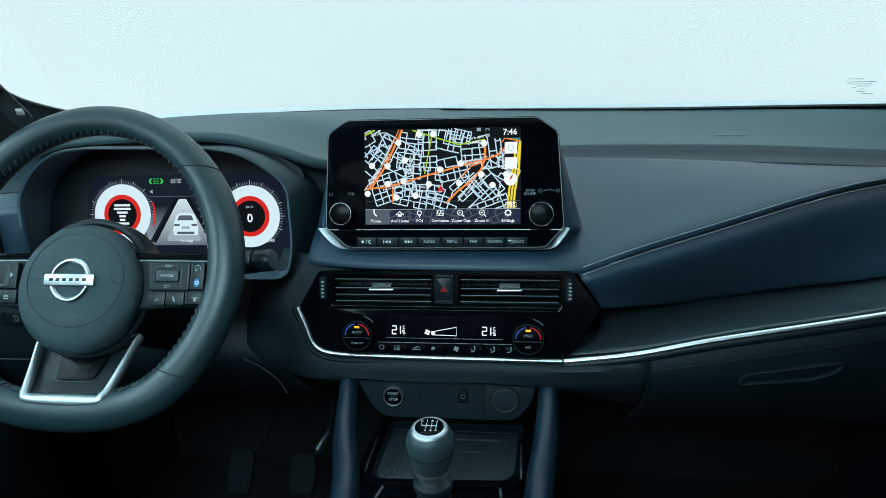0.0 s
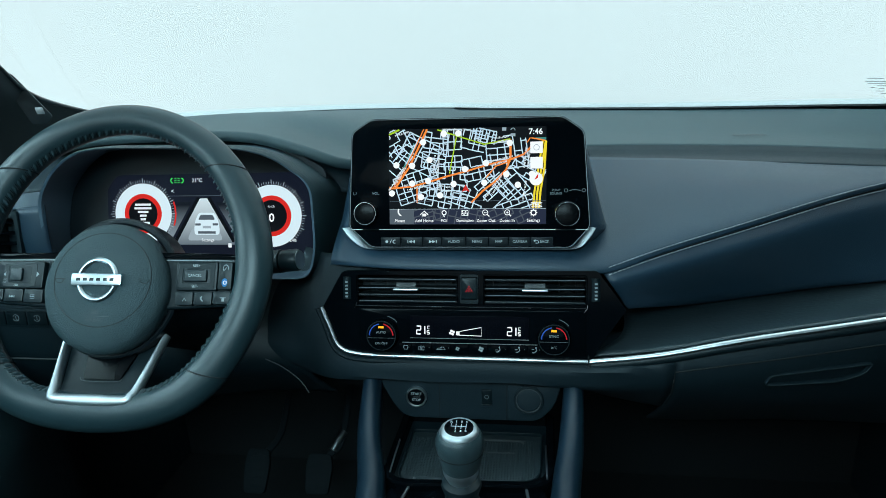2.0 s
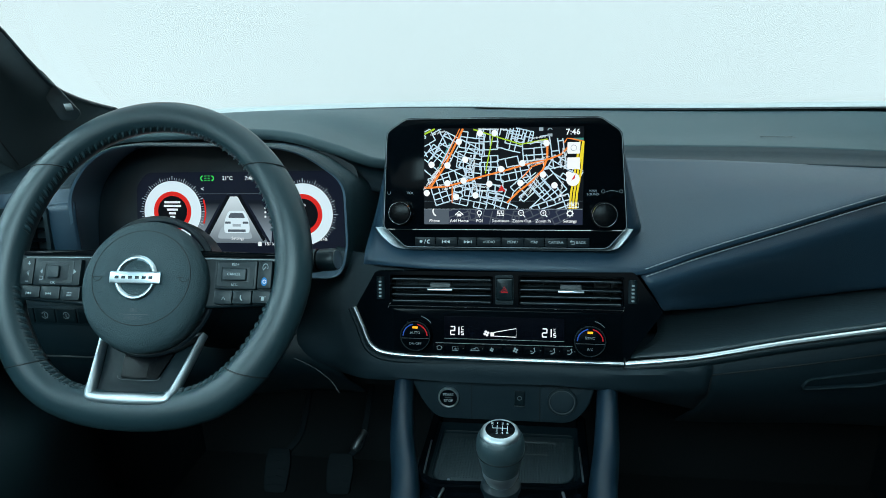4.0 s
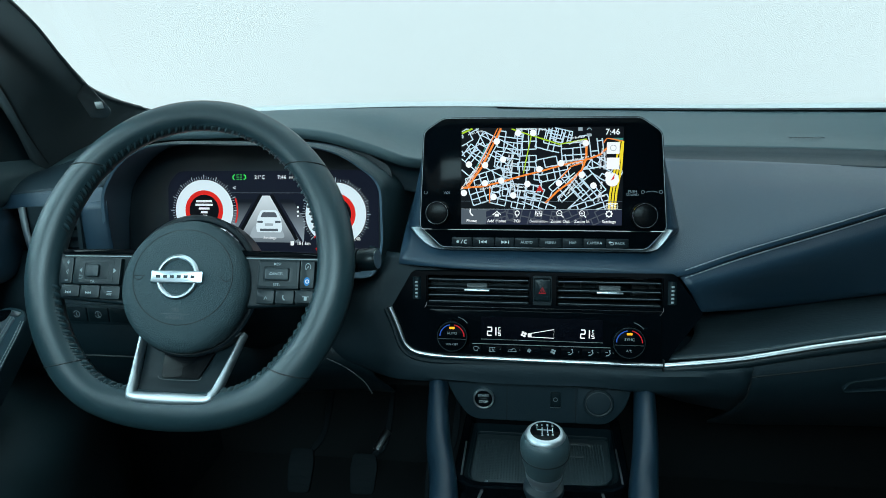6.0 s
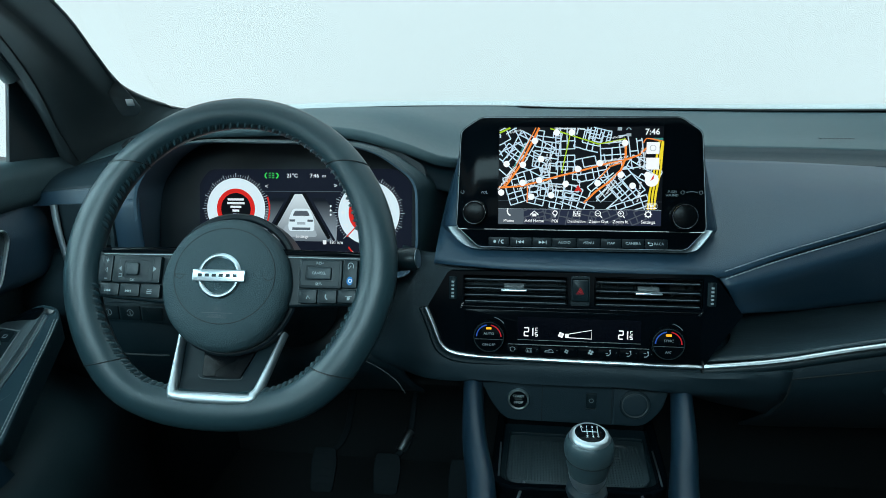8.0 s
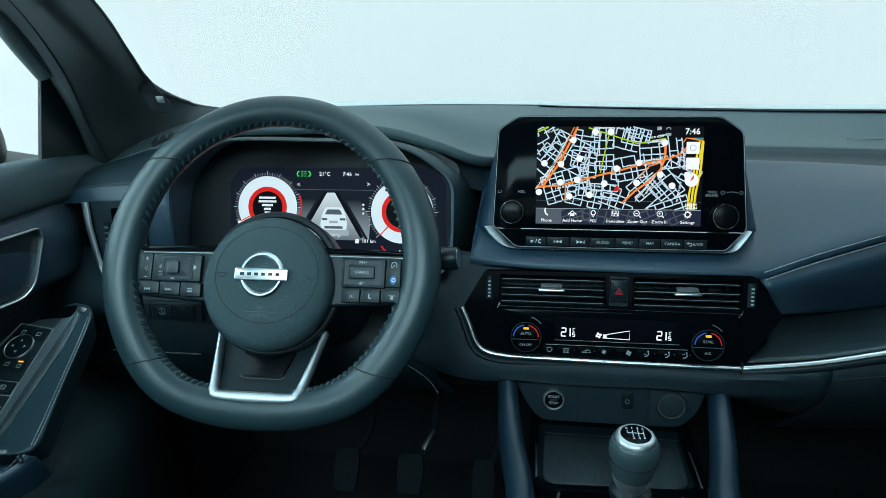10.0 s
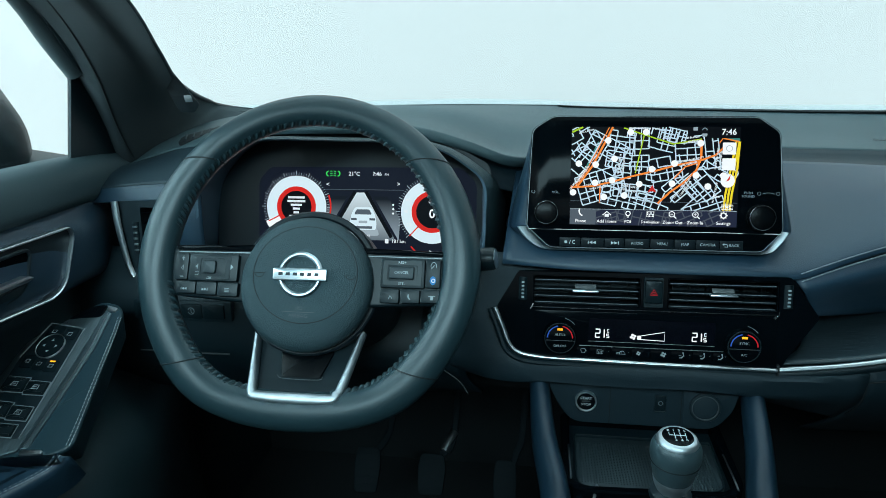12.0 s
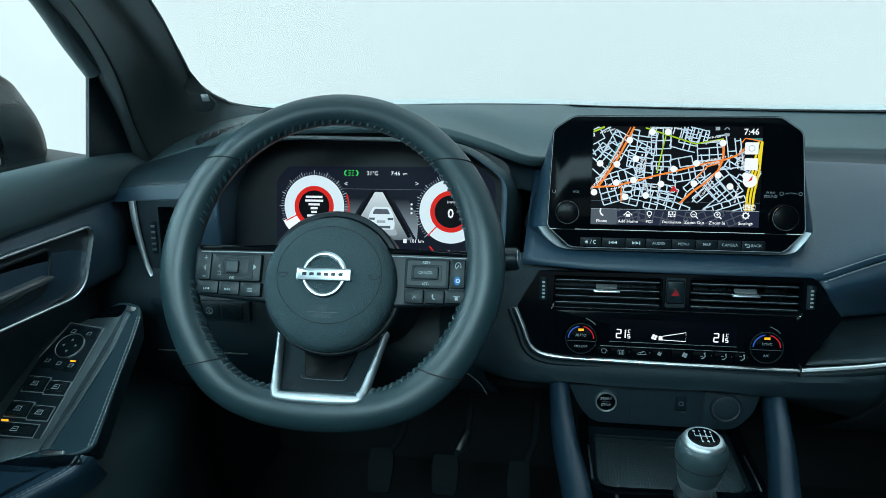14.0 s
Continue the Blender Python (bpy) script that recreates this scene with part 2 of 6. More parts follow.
def slab(poly, z0, z1, bev=0.0, bm=None, dome=0.0, taper=0.0):
    """A polygon drawn out from z0 to z1, its top edge rounded by bev, its top raised by dome."""
    bm = bm or bmesh.new()
    if area2(poly) < 0:
        poly = poly[::-1]
    rings = [(inset(poly, taper), z0)]
    if taper:
        rings.append((inset(poly, taper * 0.06), z1 - bev * 2))
    if bev >= 3:
        rings += [(inset(poly, bev * (1 - math.cos(radians(a)))), z1 - bev * (1 - math.sin(radians(a)))) for a in (0, 18, 36, 54, 72, 90)] + [(inset(poly, bev * 1.3), z1)]
    elif bev:
        rings += [(poly, z1 - bev), (inset(poly, bev * 0.3), z1 - bev * 0.3), (inset(poly, bev), z1)]
    else:
        rings += [(poly, z1)]
    v = [[bm.verts.new((x, y, z)) for x, y in p] for p, z in rings]
    k = len(poly)
    for a, b in zip(v, v[1:]):
        for i in range(k):
            bm.faces.new((a[i], a[(i + 1) % k], b[(i + 1) % k], b[i]))
    if dome:
        c = Vector((sum(p[0] for p in poly) / k, sum(p[1] for p in poly) / k))
        last = v[-1]
        for s in (0.8, 0.55, 0.28):
            r = [bm.verts.new((c.x + (q.co.x - c.x) * s, c.y + (q.co.y - c.y) * s, z1 + dome * (1 - s * s))) for q in v[-1]]
            for i in range(k):
                bm.faces.new((last[i], last[(i + 1) % k], r[(i + 1) % k], r[i]))
            last = r
        top = bm.verts.new((c.x, c.y, z1 + dome))
        for i in range(k):
            bm.faces.new((last[i], last[(i + 1) % k], top))
    else:
        bm.faces.new(v[-1])
    bm.faces.new(v[0][::-1])
    return bm


def pierced(outer, holes, z0, z1):
    """A plate with holes through it."""
    bm = bmesh.new()
    edges = []
    for loop in (outer, *holes):
        v = [bm.verts.new((x, y, z1)) for x, y in loop]
        edges += [bm.edges.new((a, b)) for a, b in zip(v, v[1:] + v[:1])]
    bmesh.ops.triangle_fill(bm, use_beauty=True, use_dissolve=False, edges=edges, normal=(0, 0, 1))
    ex = bmesh.ops.extrude_face_region(bm, geom=list(bm.faces))
    for g in ex["geom"]:
        if isinstance(g, bmesh.types.BMVert):
            g.co.z = z0
    bmesh.ops.recalc_face_normals(bm, faces=bm.faces)
    return bm


def band(outer, inner, z0, z1, bev=0.0, bm=None):
    """A closed band between two loops of the same count."""
    bm = bm or bmesh.new()
    loops = [(outer, z0), (outer, z1 - bev), (inset(outer, bev), z1), (inset(inner, -bev), z1), (inner, z1 - bev), (inner, z0)]
    if not bev:
        loops = [(outer, z0), (outer, z1), (inner, z1), (inner, z0)]
    v = [[bm.verts.new((x, y, z)) for x, y in p] for p, z in loops]
    k = len(outer)
    for a, b in zip(v, v[1:] + v[:1]):
        for i in range(k):
            bm.faces.new((a[i], a[(i + 1) % k], b[(i + 1) % k], b[i]))
    bmesh.ops.recalc_face_normals(bm, faces=bm.faces)
    return bm


def stroke(points, w, z0, z1, bm=None, closed=False):
    """A flat line of width w along 2D points."""
    bm = bm or bmesh.new()
    p = [Vector((q[0], q[1])) for q in points]
    n = len(p)
    sides = []
    for i in range(n):
        a = p[i - 1] if (i or closed) else p[i]
        b = p[(i + 1) % n] if (i < n - 1 or closed) else p[i]
        d = (b - a).normalized()
        nrm = Vector((-d.y, d.x)) * w / 2
        sides.append((p[i] + nrm, p[i] - nrm))
    top = [(bm.verts.new((*a, z1)), bm.verts.new((*b, z1))) for a, b in sides]
    low = [(bm.verts.new((*a, z0)), bm.verts.new((*b, z0))) for a, b in sides]
    m = n if closed else n - 1
    for i in range(m):
        j = (i + 1) % n
        bm.faces.new((top[i][0], top[i][1], top[j][1], top[j][0]))
        bm.faces.new((top[i][0], top[j][0], low[j][0], low[i][0]))
        bm.faces.new((top[i][1], low[i][1], low[j][1], top[j][1]))
    return bm


def arc(x, y, r, a0, a1, n=24):
    """Points on an arc, degrees counter-clockwise from the right."""
    return [(x + r * math.cos(radians(a0 + (a1 - a0) * i / n)), y + r * math.sin(radians(a0 + (a1 - a0) * i / n))) for i in range(n + 1)]


def tube(points, rad, seg=12, bm=None, closed=False, up=(0, 0, 1), caps=True):
    """A round rod along points; rad: a radius, a pair (across, up) or a function of the share of the way."""
    bm = bm or bmesh.new()
    p = [Vector(q) for q in points]
    n = len(p)
    rings = []
    for i in range(n):
        a = p[i - 1] if (i or closed) else p[i]
        b = p[(i + 1) % n] if (i < n - 1 or closed) else p[i]
        d = (b - a).normalized()
        s = d.cross(Vector(up)).normalized()
        u = s.cross(d).normalized()
        r = rad(i / max(n - 1, 1)) if callable(rad) else rad
        ra, rb = r if isinstance(r, tuple) else (r, r)
        rings.append([bm.verts.new(p[i] + s * ra * math.cos(2 * math.pi * j / seg) + u * rb * math.sin(2 * math.pi * j / seg)) for j in range(seg)])
    pairs = list(zip(rings, rings[1:])) + ([(rings[-1], rings[0])] if closed else [])
    for a, b in pairs:
        for j in range(seg):
            bm.faces.new((a[j], a[(j + 1) % seg], b[(j + 1) % seg], b[j]))
    if caps and not closed:
        bm.faces.new(rings[0][::-1])
        bm.faces.new(rings[-1])
    bmesh.ops.recalc_face_normals(bm, faces=bm.faces)
    return bm


def turned(profile, n=40, bm=None):
    """A body of revolution about z; profile: (radius, z) from the bottom to the top."""
    bm = bm or bmesh.new()
    rings = [[bm.verts.new((r * math.cos(2 * math.pi * i / n), r * math.sin(2 * math.pi * i / n), z)) for i in range(n)] for r, z in profile]
    for a, b in zip(rings, rings[1:]):
        for i in range(n):
            bm.faces.new((a[i], a[(i + 1) % n], b[(i + 1) % n], b[i]))
    bm.faces.new(rings[0][::-1])
    bm.faces.new(rings[-1])
    return bm


def shift(bm, m):
    bmesh.ops.transform(bm, matrix=m, verts=bm.verts)
    return bm


def block(x0, y0, z0, x1, y1, z1, bev=0.0, bm=None):
    """A box with rounded edges."""
    one = bmesh.new()
    bmesh.ops.create_cube(one, size=1)
    for v in one.verts:
        v.co = Vector((x0 + (v.co.x + 0.5) * (x1 - x0), y0 + (v.co.y + 0.5) * (y1 - y0), z0 + (v.co.z + 0.5) * (z1 - z0)))
    if bev:
        bmesh.ops.bevel(one, geom=list(one.edges), offset=bev, segments=2, profile=0.6, affect="EDGES")
    return one


def words(text, size, x, y, z, material, parent, k=MM, turn=0.0, align="CENTER", bold=0.0, name="lettering"):
    """Lettering in the built-in font as a flat mesh, its middle at x, y."""
    cu = bpy.data.curves.new("lettering", "FONT")
    cu.body, cu.size, cu.align_x, cu.align_y, cu.offset = text, size, align, "CENTER", bold
    cu.resolution_u = 2
    tmp = bpy.data.objects.new("lettering", cu)
    scene.collection.objects.link(tmp)
    me = bpy.data.meshes.new_from_object(tmp.evaluated_get(bpy.context.evaluated_depsgraph_get()))
    bpy.data.objects.remove(tmp)
    me.transform(Matrix.Scale(k, 4) @ pose(x, y, z, 0, 0, turn))
    me.materials.clear()
    me.materials.append(material)
    ob = new(name, me)
    ob.parent = parent
    return ob


def stitches(line, length, gap, rad, material, parent, up, name="stitching", label=""):
    """A row of short threads along a line."""
    bm = bmesh.new()
    total = sum((b - a).length for a, b in zip(line, line[1:]))
    count = int(total / (length + gap))
    pts = curve(line, count * 2 + 1)
    for i in range(count):
        a, b = pts[2 * i], pts[2 * i + 1]
        b = a + (b - a).normalized() * length
        mid = (a + b) / 2 + Vector(up).normalized() * rad * 0.9
        tube([a, mid, b], rad, 5, bm, up=up)
    ob = part(name, bm, material, parent, label)
    return tagged(ob, kind="stuff")


# ---------------------------------------------------------------- the car's shell
def shell_wall(name, outline, holes, m, z0, z1, material, label):
    ob = new(name, to_mesh(name, pierced(outline, holes, z0, z1), material, smooth=False))
    ob.matrix_basis = m
    return tagged(ob, label, "wall", kind="structure")


floor = new("floor", to_mesh("floor", block(-0.8, -1.5, 0.22, 0.8, 1.36, 0.25), CARPET, smooth=False))
tagged(floor, "black carpeted car floor in deep shade", "floor", kind="structure")
firewall = new("wall_front", to_mesh("wall_front", block(-0.8, 1.3, 0.25, 0.8, 1.36, 1.05), CARPET, smooth=False))
tagged(firewall, "black carpeted bulkhead behind the pedals", "wall", kind="structure")
# side walls: x across is the car's length, y is the height
SIDE = pose(0, 0, 0, 90, 0, 90)
rear_win = rpoly([(-1.2, 1.06), (-0.15, 1.06), (-0.15, 1.36), (-1.05, 1.36)], 0.05)
front_win = rpoly([(-0.05, 1.06), (0.72, 1.06), (0.72, 1.20), (0.42, 1.37), (-0.05, 1.37)], 0.03)
# Unseen right side, left without windows to keep the passenger side dark.
right_blocker = shell_wall("wall_right_blocker", [(-1.5, 0.22), (1.36, 0.22), (1.36, 1.07), (0.98, 1.12), (0.42, 1.46), (-1.5, 1.46)], [],
                        SIDE, 0.78, 0.82, DARK, "unseen windowless cabin side that blocks light")
# Unseen left rear side, added to block light round its window opening.
left_rear = shell_wall("wall_left", [(-1.5, 0.22), (-0.1, 0.22), (-0.1, 1.46), (-1.5, 1.46)], [rear_win], SIDE, -0.84, -0.80, DARK,
                       "unseen dark cabin side behind the door, blocks light")
left_front = new("wall_left_front", to_mesh("wall_left_front", block(-0.82, 0.74, 0.22, -0.79, 1.36, 1.04), DARK, smooth=False))
tagged(left_front, "dark side of the footwell ahead of the door", "wall", kind="structure")
# Unseen rear wall, added to close the cabin against outside light.
rear = shell_wall("wall_rear", rect(-0.8, 0.22, 0.8, 1.46), [rpoly(rect(-0.6, 1.05, 0.6, 1.38), 0.05)], pose(0, -1.5, 0, 90, 0, 0), -0.02, 0.02, DARK,
                  "unseen dark cabin rear with a window, blocks light")
# Unseen roof, its opening cut so the lamps miss footwell and passenger side.
ceiling = new("ceiling", to_mesh("ceiling", pierced(rect(-0.8, -1.5, 0.8, 0.42), [rpoly([(-0.76, -0.95), (-0.5, -0.95), (-0.5, -0.5), (0.2, -0.5), (0.2, 0.04), (-0.76, 0.04)], 0.03)], 1.44, 1.46), ROOF, smooth=False))
tagged(ceiling, "unseen grey roof, opening cut to shape the lamp light", "ceiling", kind="structure")

# windscreen: lower edge along the dashboard, upper edge at the roof
low = curve([(-0.82, 1.10, 1.095), (-0.62, 1.29, 1.092), (-0.35, 1.42, 1.087), (-0.12, 1.475, 1.080), (0, 1.49, 1.074), (0.35, 1.43, 1.07), (0.62, 1.30, 1.078), (0.82, 1.12, 1.09)], 30)
high = curve([(-0.60, 0.40, 1.43), (-0.3, 0.43, 1.455), (0, 0.44, 1.46), (0.3, 0.43, 1.455), (0.60, 0.40, 1.43)], 30)
cols = [[a.lerp(b, j / 10) + Vector((0, 0.03, 0.03)) * math.sin(math.pi * j / 10) for j in range(11)] for a, b in zip(low, high)]
ws = grid([[c[j] for c in cols] for j in range(11)])
bmesh.ops.solidify(ws, geom=list(ws.faces), thickness=0.004)
windscreen = new("window_front", to_mesh("window_front", ws, GLASS))
tagged(windscreen, "clear raked windscreen before a white studio", "window", kind="structure")
windscreen.visible_shadow = False
# dark seal along the foot of the glass
seal = new("trim_windscreen_foot", to_mesh("seal", tube([p + Vector((0, -0.012, 0.002)) for p in low], (0.012, 0.006), 8), BLACK))
tagged(seal, "black rubber seal along the windscreen foot", "trim", kind="structure")
slot = new("trim_demister_slot", to_mesh("slot", tube([p + Vector((0, -0.026, 0.0065)) for p in low if p.x > -0.10], lambda u: (0.010, 0.0006 + 0.0024 * min(1.0, u * 3)), 8), SEAM))
tagged(slot, "black demister slot along the windscreen foot", "trim", kind="structure")
side_glass = new("window_left", to_mesh("window_left", shift(pierced(
    [(-0.1, 1.03), (0.82, 1.03), (0.82, 1.30), (0.60, 1.45), (-0.1, 1.45)], [], 0, 0.004), pose(-0.792, 0, 0, 90, 0, 90)), GLASS, smooth=False))
tagged(side_glass, "clear side window of the driver's door", "window", kind="structure")
side_glass.visible_shadow = False

# pale grey strip outside, along the foot of the glass
pale_strip = new("trim_pale_strip", to_mesh("pale_strip", tube([p + Vector((0, 0.10, 0.004)) for p in low], (0.05, 0.006), 8), mat("pale_strip_grey", (0.62, 0.66, 0.67), 0.6)))
tagged(pale_strip, "pale grey strip outside the windscreen foot", "trim", kind="structure")


# printed mark in the corner of the windscreen
def windscreen_mark():
    t = thing("windscreen_mark", look((0.668, 1.212, 1.125), (1.243, 2.424, 1.05)), "small grey printed mark on the windscreen glass", "sticker")
    bm = bmesh.new()
    for i, (a, b, y) in enumerate(((-22, 2, 11), (-24, 20, 6), (-20, 16, 2.5), (-6, 14, -1), (-14, -8, -4), (-3, 5, -6), (-6, 6, -10), (2, 18, -14))):
        slab(rect(a, y - 0.6, b, y + 0.6), -0.2, 0.2, bm=bm)
    part("print", bm, FAINT, t, k=MM)


windscreen_mark()


# ---------------------------------------------------------------- pillar
def pillar():
    t = thing("trim_pillar_left", None, "dark cloth-covered windscreen pillar with a tweeter grille", "trim", kind="structure")
    inner = [(-0.593, 0.542, 1.357), (-0.631, 0.730, 1.266), (-0.647, 0.807, 1.209), (-0.675, 0.90, 1.163), (-0.745, 1.14, 1.118), (-0.70, 1.24, 1.098), (-0.62, 1.29, 1.09)]
    edge = [(-0.575, 0.46, 1.33), (-0.612, 0.64, 1.248), (-0.655, 0.765, 1.19), (-0.69, 0.87, 1.14), (-0.735, 1.02, 1.095), (-0.70, 1.15, 1.085), (-0.64, 1.22, 1.082)]
    back = [(-0.65, 0.50, 1.34), (-0.685, 0.66, 1.268), (-0.71, 0.755, 1.19), (-0.735, 0.82, 1.11), (-0.745, 0.86, 1.06), (-0.745, 0.95, 1.04), (-0.70, 1.08, 1.05)]
    out = [(-0.70, 0.54, 1.36), (-0.745, 0.699, 1.267), (-0.758, 0.775, 1.20), (-0.775, 0.84, 1.12), (-0.785, 0.88, 1.04), (-0.785, 0.95, 1.0), (-0.77, 1.08, 1.0)]
    sheet("pillar_cover", [inner, edge, back, out], CLOTH, t, n=40, m=30, thick=0.004)
    part("cover_seam", tube([p + Vector((0.002, -0.002, 0.001)) for p in curve(back[:5], 30)], 0.0012, 6), SEAM, t)
    rim = [Vector(p) + Vector((-0.002, 0.002, -0.001)) for p in curve(inner, 40)]
    part("glass_edge", tube(rim, 0.0035, 8), BLACK, t, "black rubber edge")
    # tweeter grille lying on the cover
    m = look((-0.6635, 0.862, 1.1615), (-1.152, 1.734, 1.117))
    g = rpoly([(-28, 36), (-12, 38), (30, -26), (22, -37), (2, -36)], 5)
    gm = new("tweeter_grille", to_mesh("tweeter_grille", slab(g, -3, 1, 1), BLACK, MM))
    gm.parent, gm.matrix_basis = t, m
    bm = bmesh.new()
    for i in range(30):
        y = 33 - i * 1.55
        a = -26 + (33 - y) * 0.42
        slab(rect(a, y - 0.35, a + 17 + (33 - y) * 0.18, y + 0.35), 1, 1.5, bm=bm)
    rib = new("grille_ribs", to_mesh("grille_ribs", bm, CLOTH, MM))
    rib.parent = gm
    tagged(rib, kind="stuff")
    bd = new("badge", to_mesh("badge", slab(rpoly([(9, -12), (19, -12), (21, -22), (11, -22)], 1), 1.4, 2.6, 0.4), CHROME, MM))
    bd.parent = gm
    # seal of the window frame
    part("door_seal", tube(curve([(-0.698, 0.52, 1.375), (-0.741, 0.685, 1.28), (-0.748, 0.74, 1.225), (-0.752, 0.778, 1.188)], 20), (0.013, 0.016), 12), SEALG, t, "grey rubber window seal")
    part("seal_lip", tube(curve([(-0.682, 0.53, 1.362), (-0.724, 0.688, 1.272), (-0.733, 0.745, 1.217), (-0.740, 0.785, 1.178)], 20), (0.004, 0.005), 8), BLACK, t, "black seal lip")


pillar()


# ---------------------------------------------------------------- dashboard
dash = thing("dashboard", None, "dark grey car dashboard with navy stitched leather panels", "dashboard")
lip = [(-0.755, 0.86, 1.050), (-0.66, 0.85, 1.078), (-0.561, 0.83, 1.106), (-0.43, 0.825, 1.112), (-0.316, 0.83, 1.108), (-0.235, 0.83, 1.087), (-0.178, 0.85, 1.065),
       (-0.10, 0.98, 1.05), (0.147, 1.07, 1.049), (0.305, 1.075, 1.047), (0.464, 1.07, 1.043), (0.595, 1.06, 1.037), (0.76, 1.03, 1.03)]
sheet("upper_pad", [
    [(-0.80, 1.10, 1.09), (-0.62, 1.28, 1.094), (-0.4, 1.39, 1.092), (-0.15, 1.455, 1.086), (0, 1.47, 1.079), (0.4, 1.40, 1.076), (0.80, 1.12, 1.085)],
    [(-0.77, 0.99, 1.075), (-0.62, 1.05, 1.108), (-0.43, 1.07, 1.117), (-0.3, 1.07, 1.112), (-0.2, 1.10, 1.09), (-0.05, 1.16, 1.066), (0.1, 1.2, 1.056), (0.444, 1.2, 1.05), (0.76, 1.12, 1.045)],
    [(-0.762, 0.90, 1.06), (-0.68, 0.93, 1.092), (-0.6, 0.945, 1.109), (-0.45, 0.945, 1.114), (-0.328, 0.95, 1.109), (-0.25, 0.955, 1.084), (-0.19, 0.96, 1.063),
     (-0.10, 1.02, 1.055), (0.147, 1.10, 1.051), (0.305, 1.105, 1.049), (0.464, 1.10, 1.045), (0.595, 1.09, 1.039), (0.76, 1.05, 1.032)],
    lip,
], PAD, dash, "matt grey grained upper pad", n=80, m=30, thick=0.012)
# recessed band below the pad's lip; its darker plastic stands for the lip's shade
sheet("recess_band", [
    [Vector(p) + (Vector((0, 0.012, -0.006)) if p[0] < -0.12 else Vector((0, -0.003, -0.0008))) for p in lip],
    [Vector(p) + Vector((0, 0.03 if p[0] < -0.12 else -0.03, -0.03 if p[0] < -0.12 else -0.012)) for p in lip],
    [Vector(p) + Vector((0, 0.02 if p[0] < -0.12 else -0.095, -0.05 if p[0] < -0.12 else -0.012)) for p in lip],
], DARK, dash, n=80, m=8)
# leather: upper slope with the seam as its lower edge
seam = [(-0.19, 0.752, 0.947), (-0.1, 0.737, 0.947), (0.0, 0.736, 0.946), (0.1, 0.736, 0.945), (0.161, 0.74, 0.943), (0.229, 0.76, 0.962), (0.333, 0.79, 0.986), (0.445, 0.83, 1.009), (0.541, 0.88, 1.017), (0.66, 0.94, 1.018), (0.76, 0.96, 1.017)]
top = [(-0.175, 0.90, 1.058), (-0.1, 0.96, 1.052), (0.0, 0.98, 1.05), (0.08, 0.98, 1.049), (0.147, 0.98, 1.048), (0.222, 0.98, 1.045), (0.305, 0.98, 1.042), (0.464, 0.98, 1.033), (0.595, 0.98, 1.026), (0.68, 0.98, 1.022), (0.76, 0.97, 1.019)]
top = [(x, y, z - 0.003) for x, y, z in top]
mid = [Vector(a).lerp(Vector(b), 0.5) + Vector((0, -0.004, 0.008)) for a, b in zip(seam, top)]
low_mid = [Vector(a).lerp(Vector(b), 0.12) + Vector((0, -0.004, 0.006)) for a, b in zip(seam, top)]
sheet("upper_leather", [top, mid, low_mid, seam], NAVY, dash, "navy grained leather", n=70, m=24)
lower_edge = [(0.189, 0.756, 0.889), (0.296, 0.826, 0.869), (0.438, 0.832, 0.890), (0.545, 0.834, 0.904), (0.76, 0.87, 0.931)]
seam_r = [(0.155, 0.742, 0.941), (0.229, 0.764, 0.959), (0.333, 0.794, 0.983), (0.445, 0.834, 1.006), (0.541, 0.884, 1.014), (0.66, 0.944, 1.015), (0.76, 0.964, 1.014)]
sheet("lower_leather", [seam_r,
    [(0.163, 0.734, 0.930), (0.25, 0.758, 0.943), (0.36, 0.789, 0.965), (0.47, 0.830, 0.985), (0.6, 0.893, 0.995), (0.76, 0.943, 0.995)],
    [(0.177, 0.742, 0.908), (0.27, 0.790, 0.902), (0.395, 0.812, 0.919), (0.50, 0.834, 0.933), (0.62, 0.872, 0.950), (0.76, 0.912, 0.963)],
    lower_edge, [Vector(p) + Vector((0.004, 0.05, 0.004)) for p in lower_edge]], NAVY, dash, "navy padded leather", n=60, m=30)
for dz, dy in ((0.0036, 0.003), (-0.0042, -0.002)):
    line = curve([Vector(p) + Vector((0, dy, dz + 0.001)) for p in seam[4:]], 60)
    stitches(line, 0.0042, 0.0016, 0.00055, THREAD, dash, (0, -0.5, 0.8), label="pale grey double stitching")
part("seam_groove", tube([p + Vector((0, -0.001, 0.0005)) for p in curve(seam_r, 60)], 0.0012, 6), SEAM, dash, "dark sewn seam")
# dark brushed shelf and the bright strip before it
front = [(0.140, 0.718, 0.842), (0.22, 0.716, 0.853), (0.313, 0.716, 0.874), (0.442, 0.716, 0.899), (0.6, 0.722, 0.928), (0.76, 0.735, 0.953)]
sheet("brushed_shelf", [front, [(0.185, 0.77, 0.852), (0.26, 0.77, 0.858), (0.34, 0.77, 0.872), (0.45, 0.775, 0.889), (0.6, 0.78, 0.912), (0.76, 0.79, 0.935)],
                        [(0.2, 0.90, 0.855), (0.28, 0.90, 0.86), (0.36, 0.90, 0.872), (0.46, 0.90, 0.884), (0.6, 0.90, 0.905), (0.76, 0.90, 0.925)]], WOOD, dash, "near-black brushed trim", n=50, m=16)
part("bright_strip", tube([p + Vector((0, -0.006, -0.004)) for p in curve([(0.1375, 0.7165, 0.8415), *front[1:]], 60)], (0.0036, 0.0033), 10), CHROME, dash, "satin chrome strip")
part("strip_foot", tube([p + Vector((0, -0.003, -0.0125)) for p in curve([(0.1375, 0.7165, 0.8415), *front[1:]], 60)], (0.0045, 0.0055), 10), BLACK, dash)
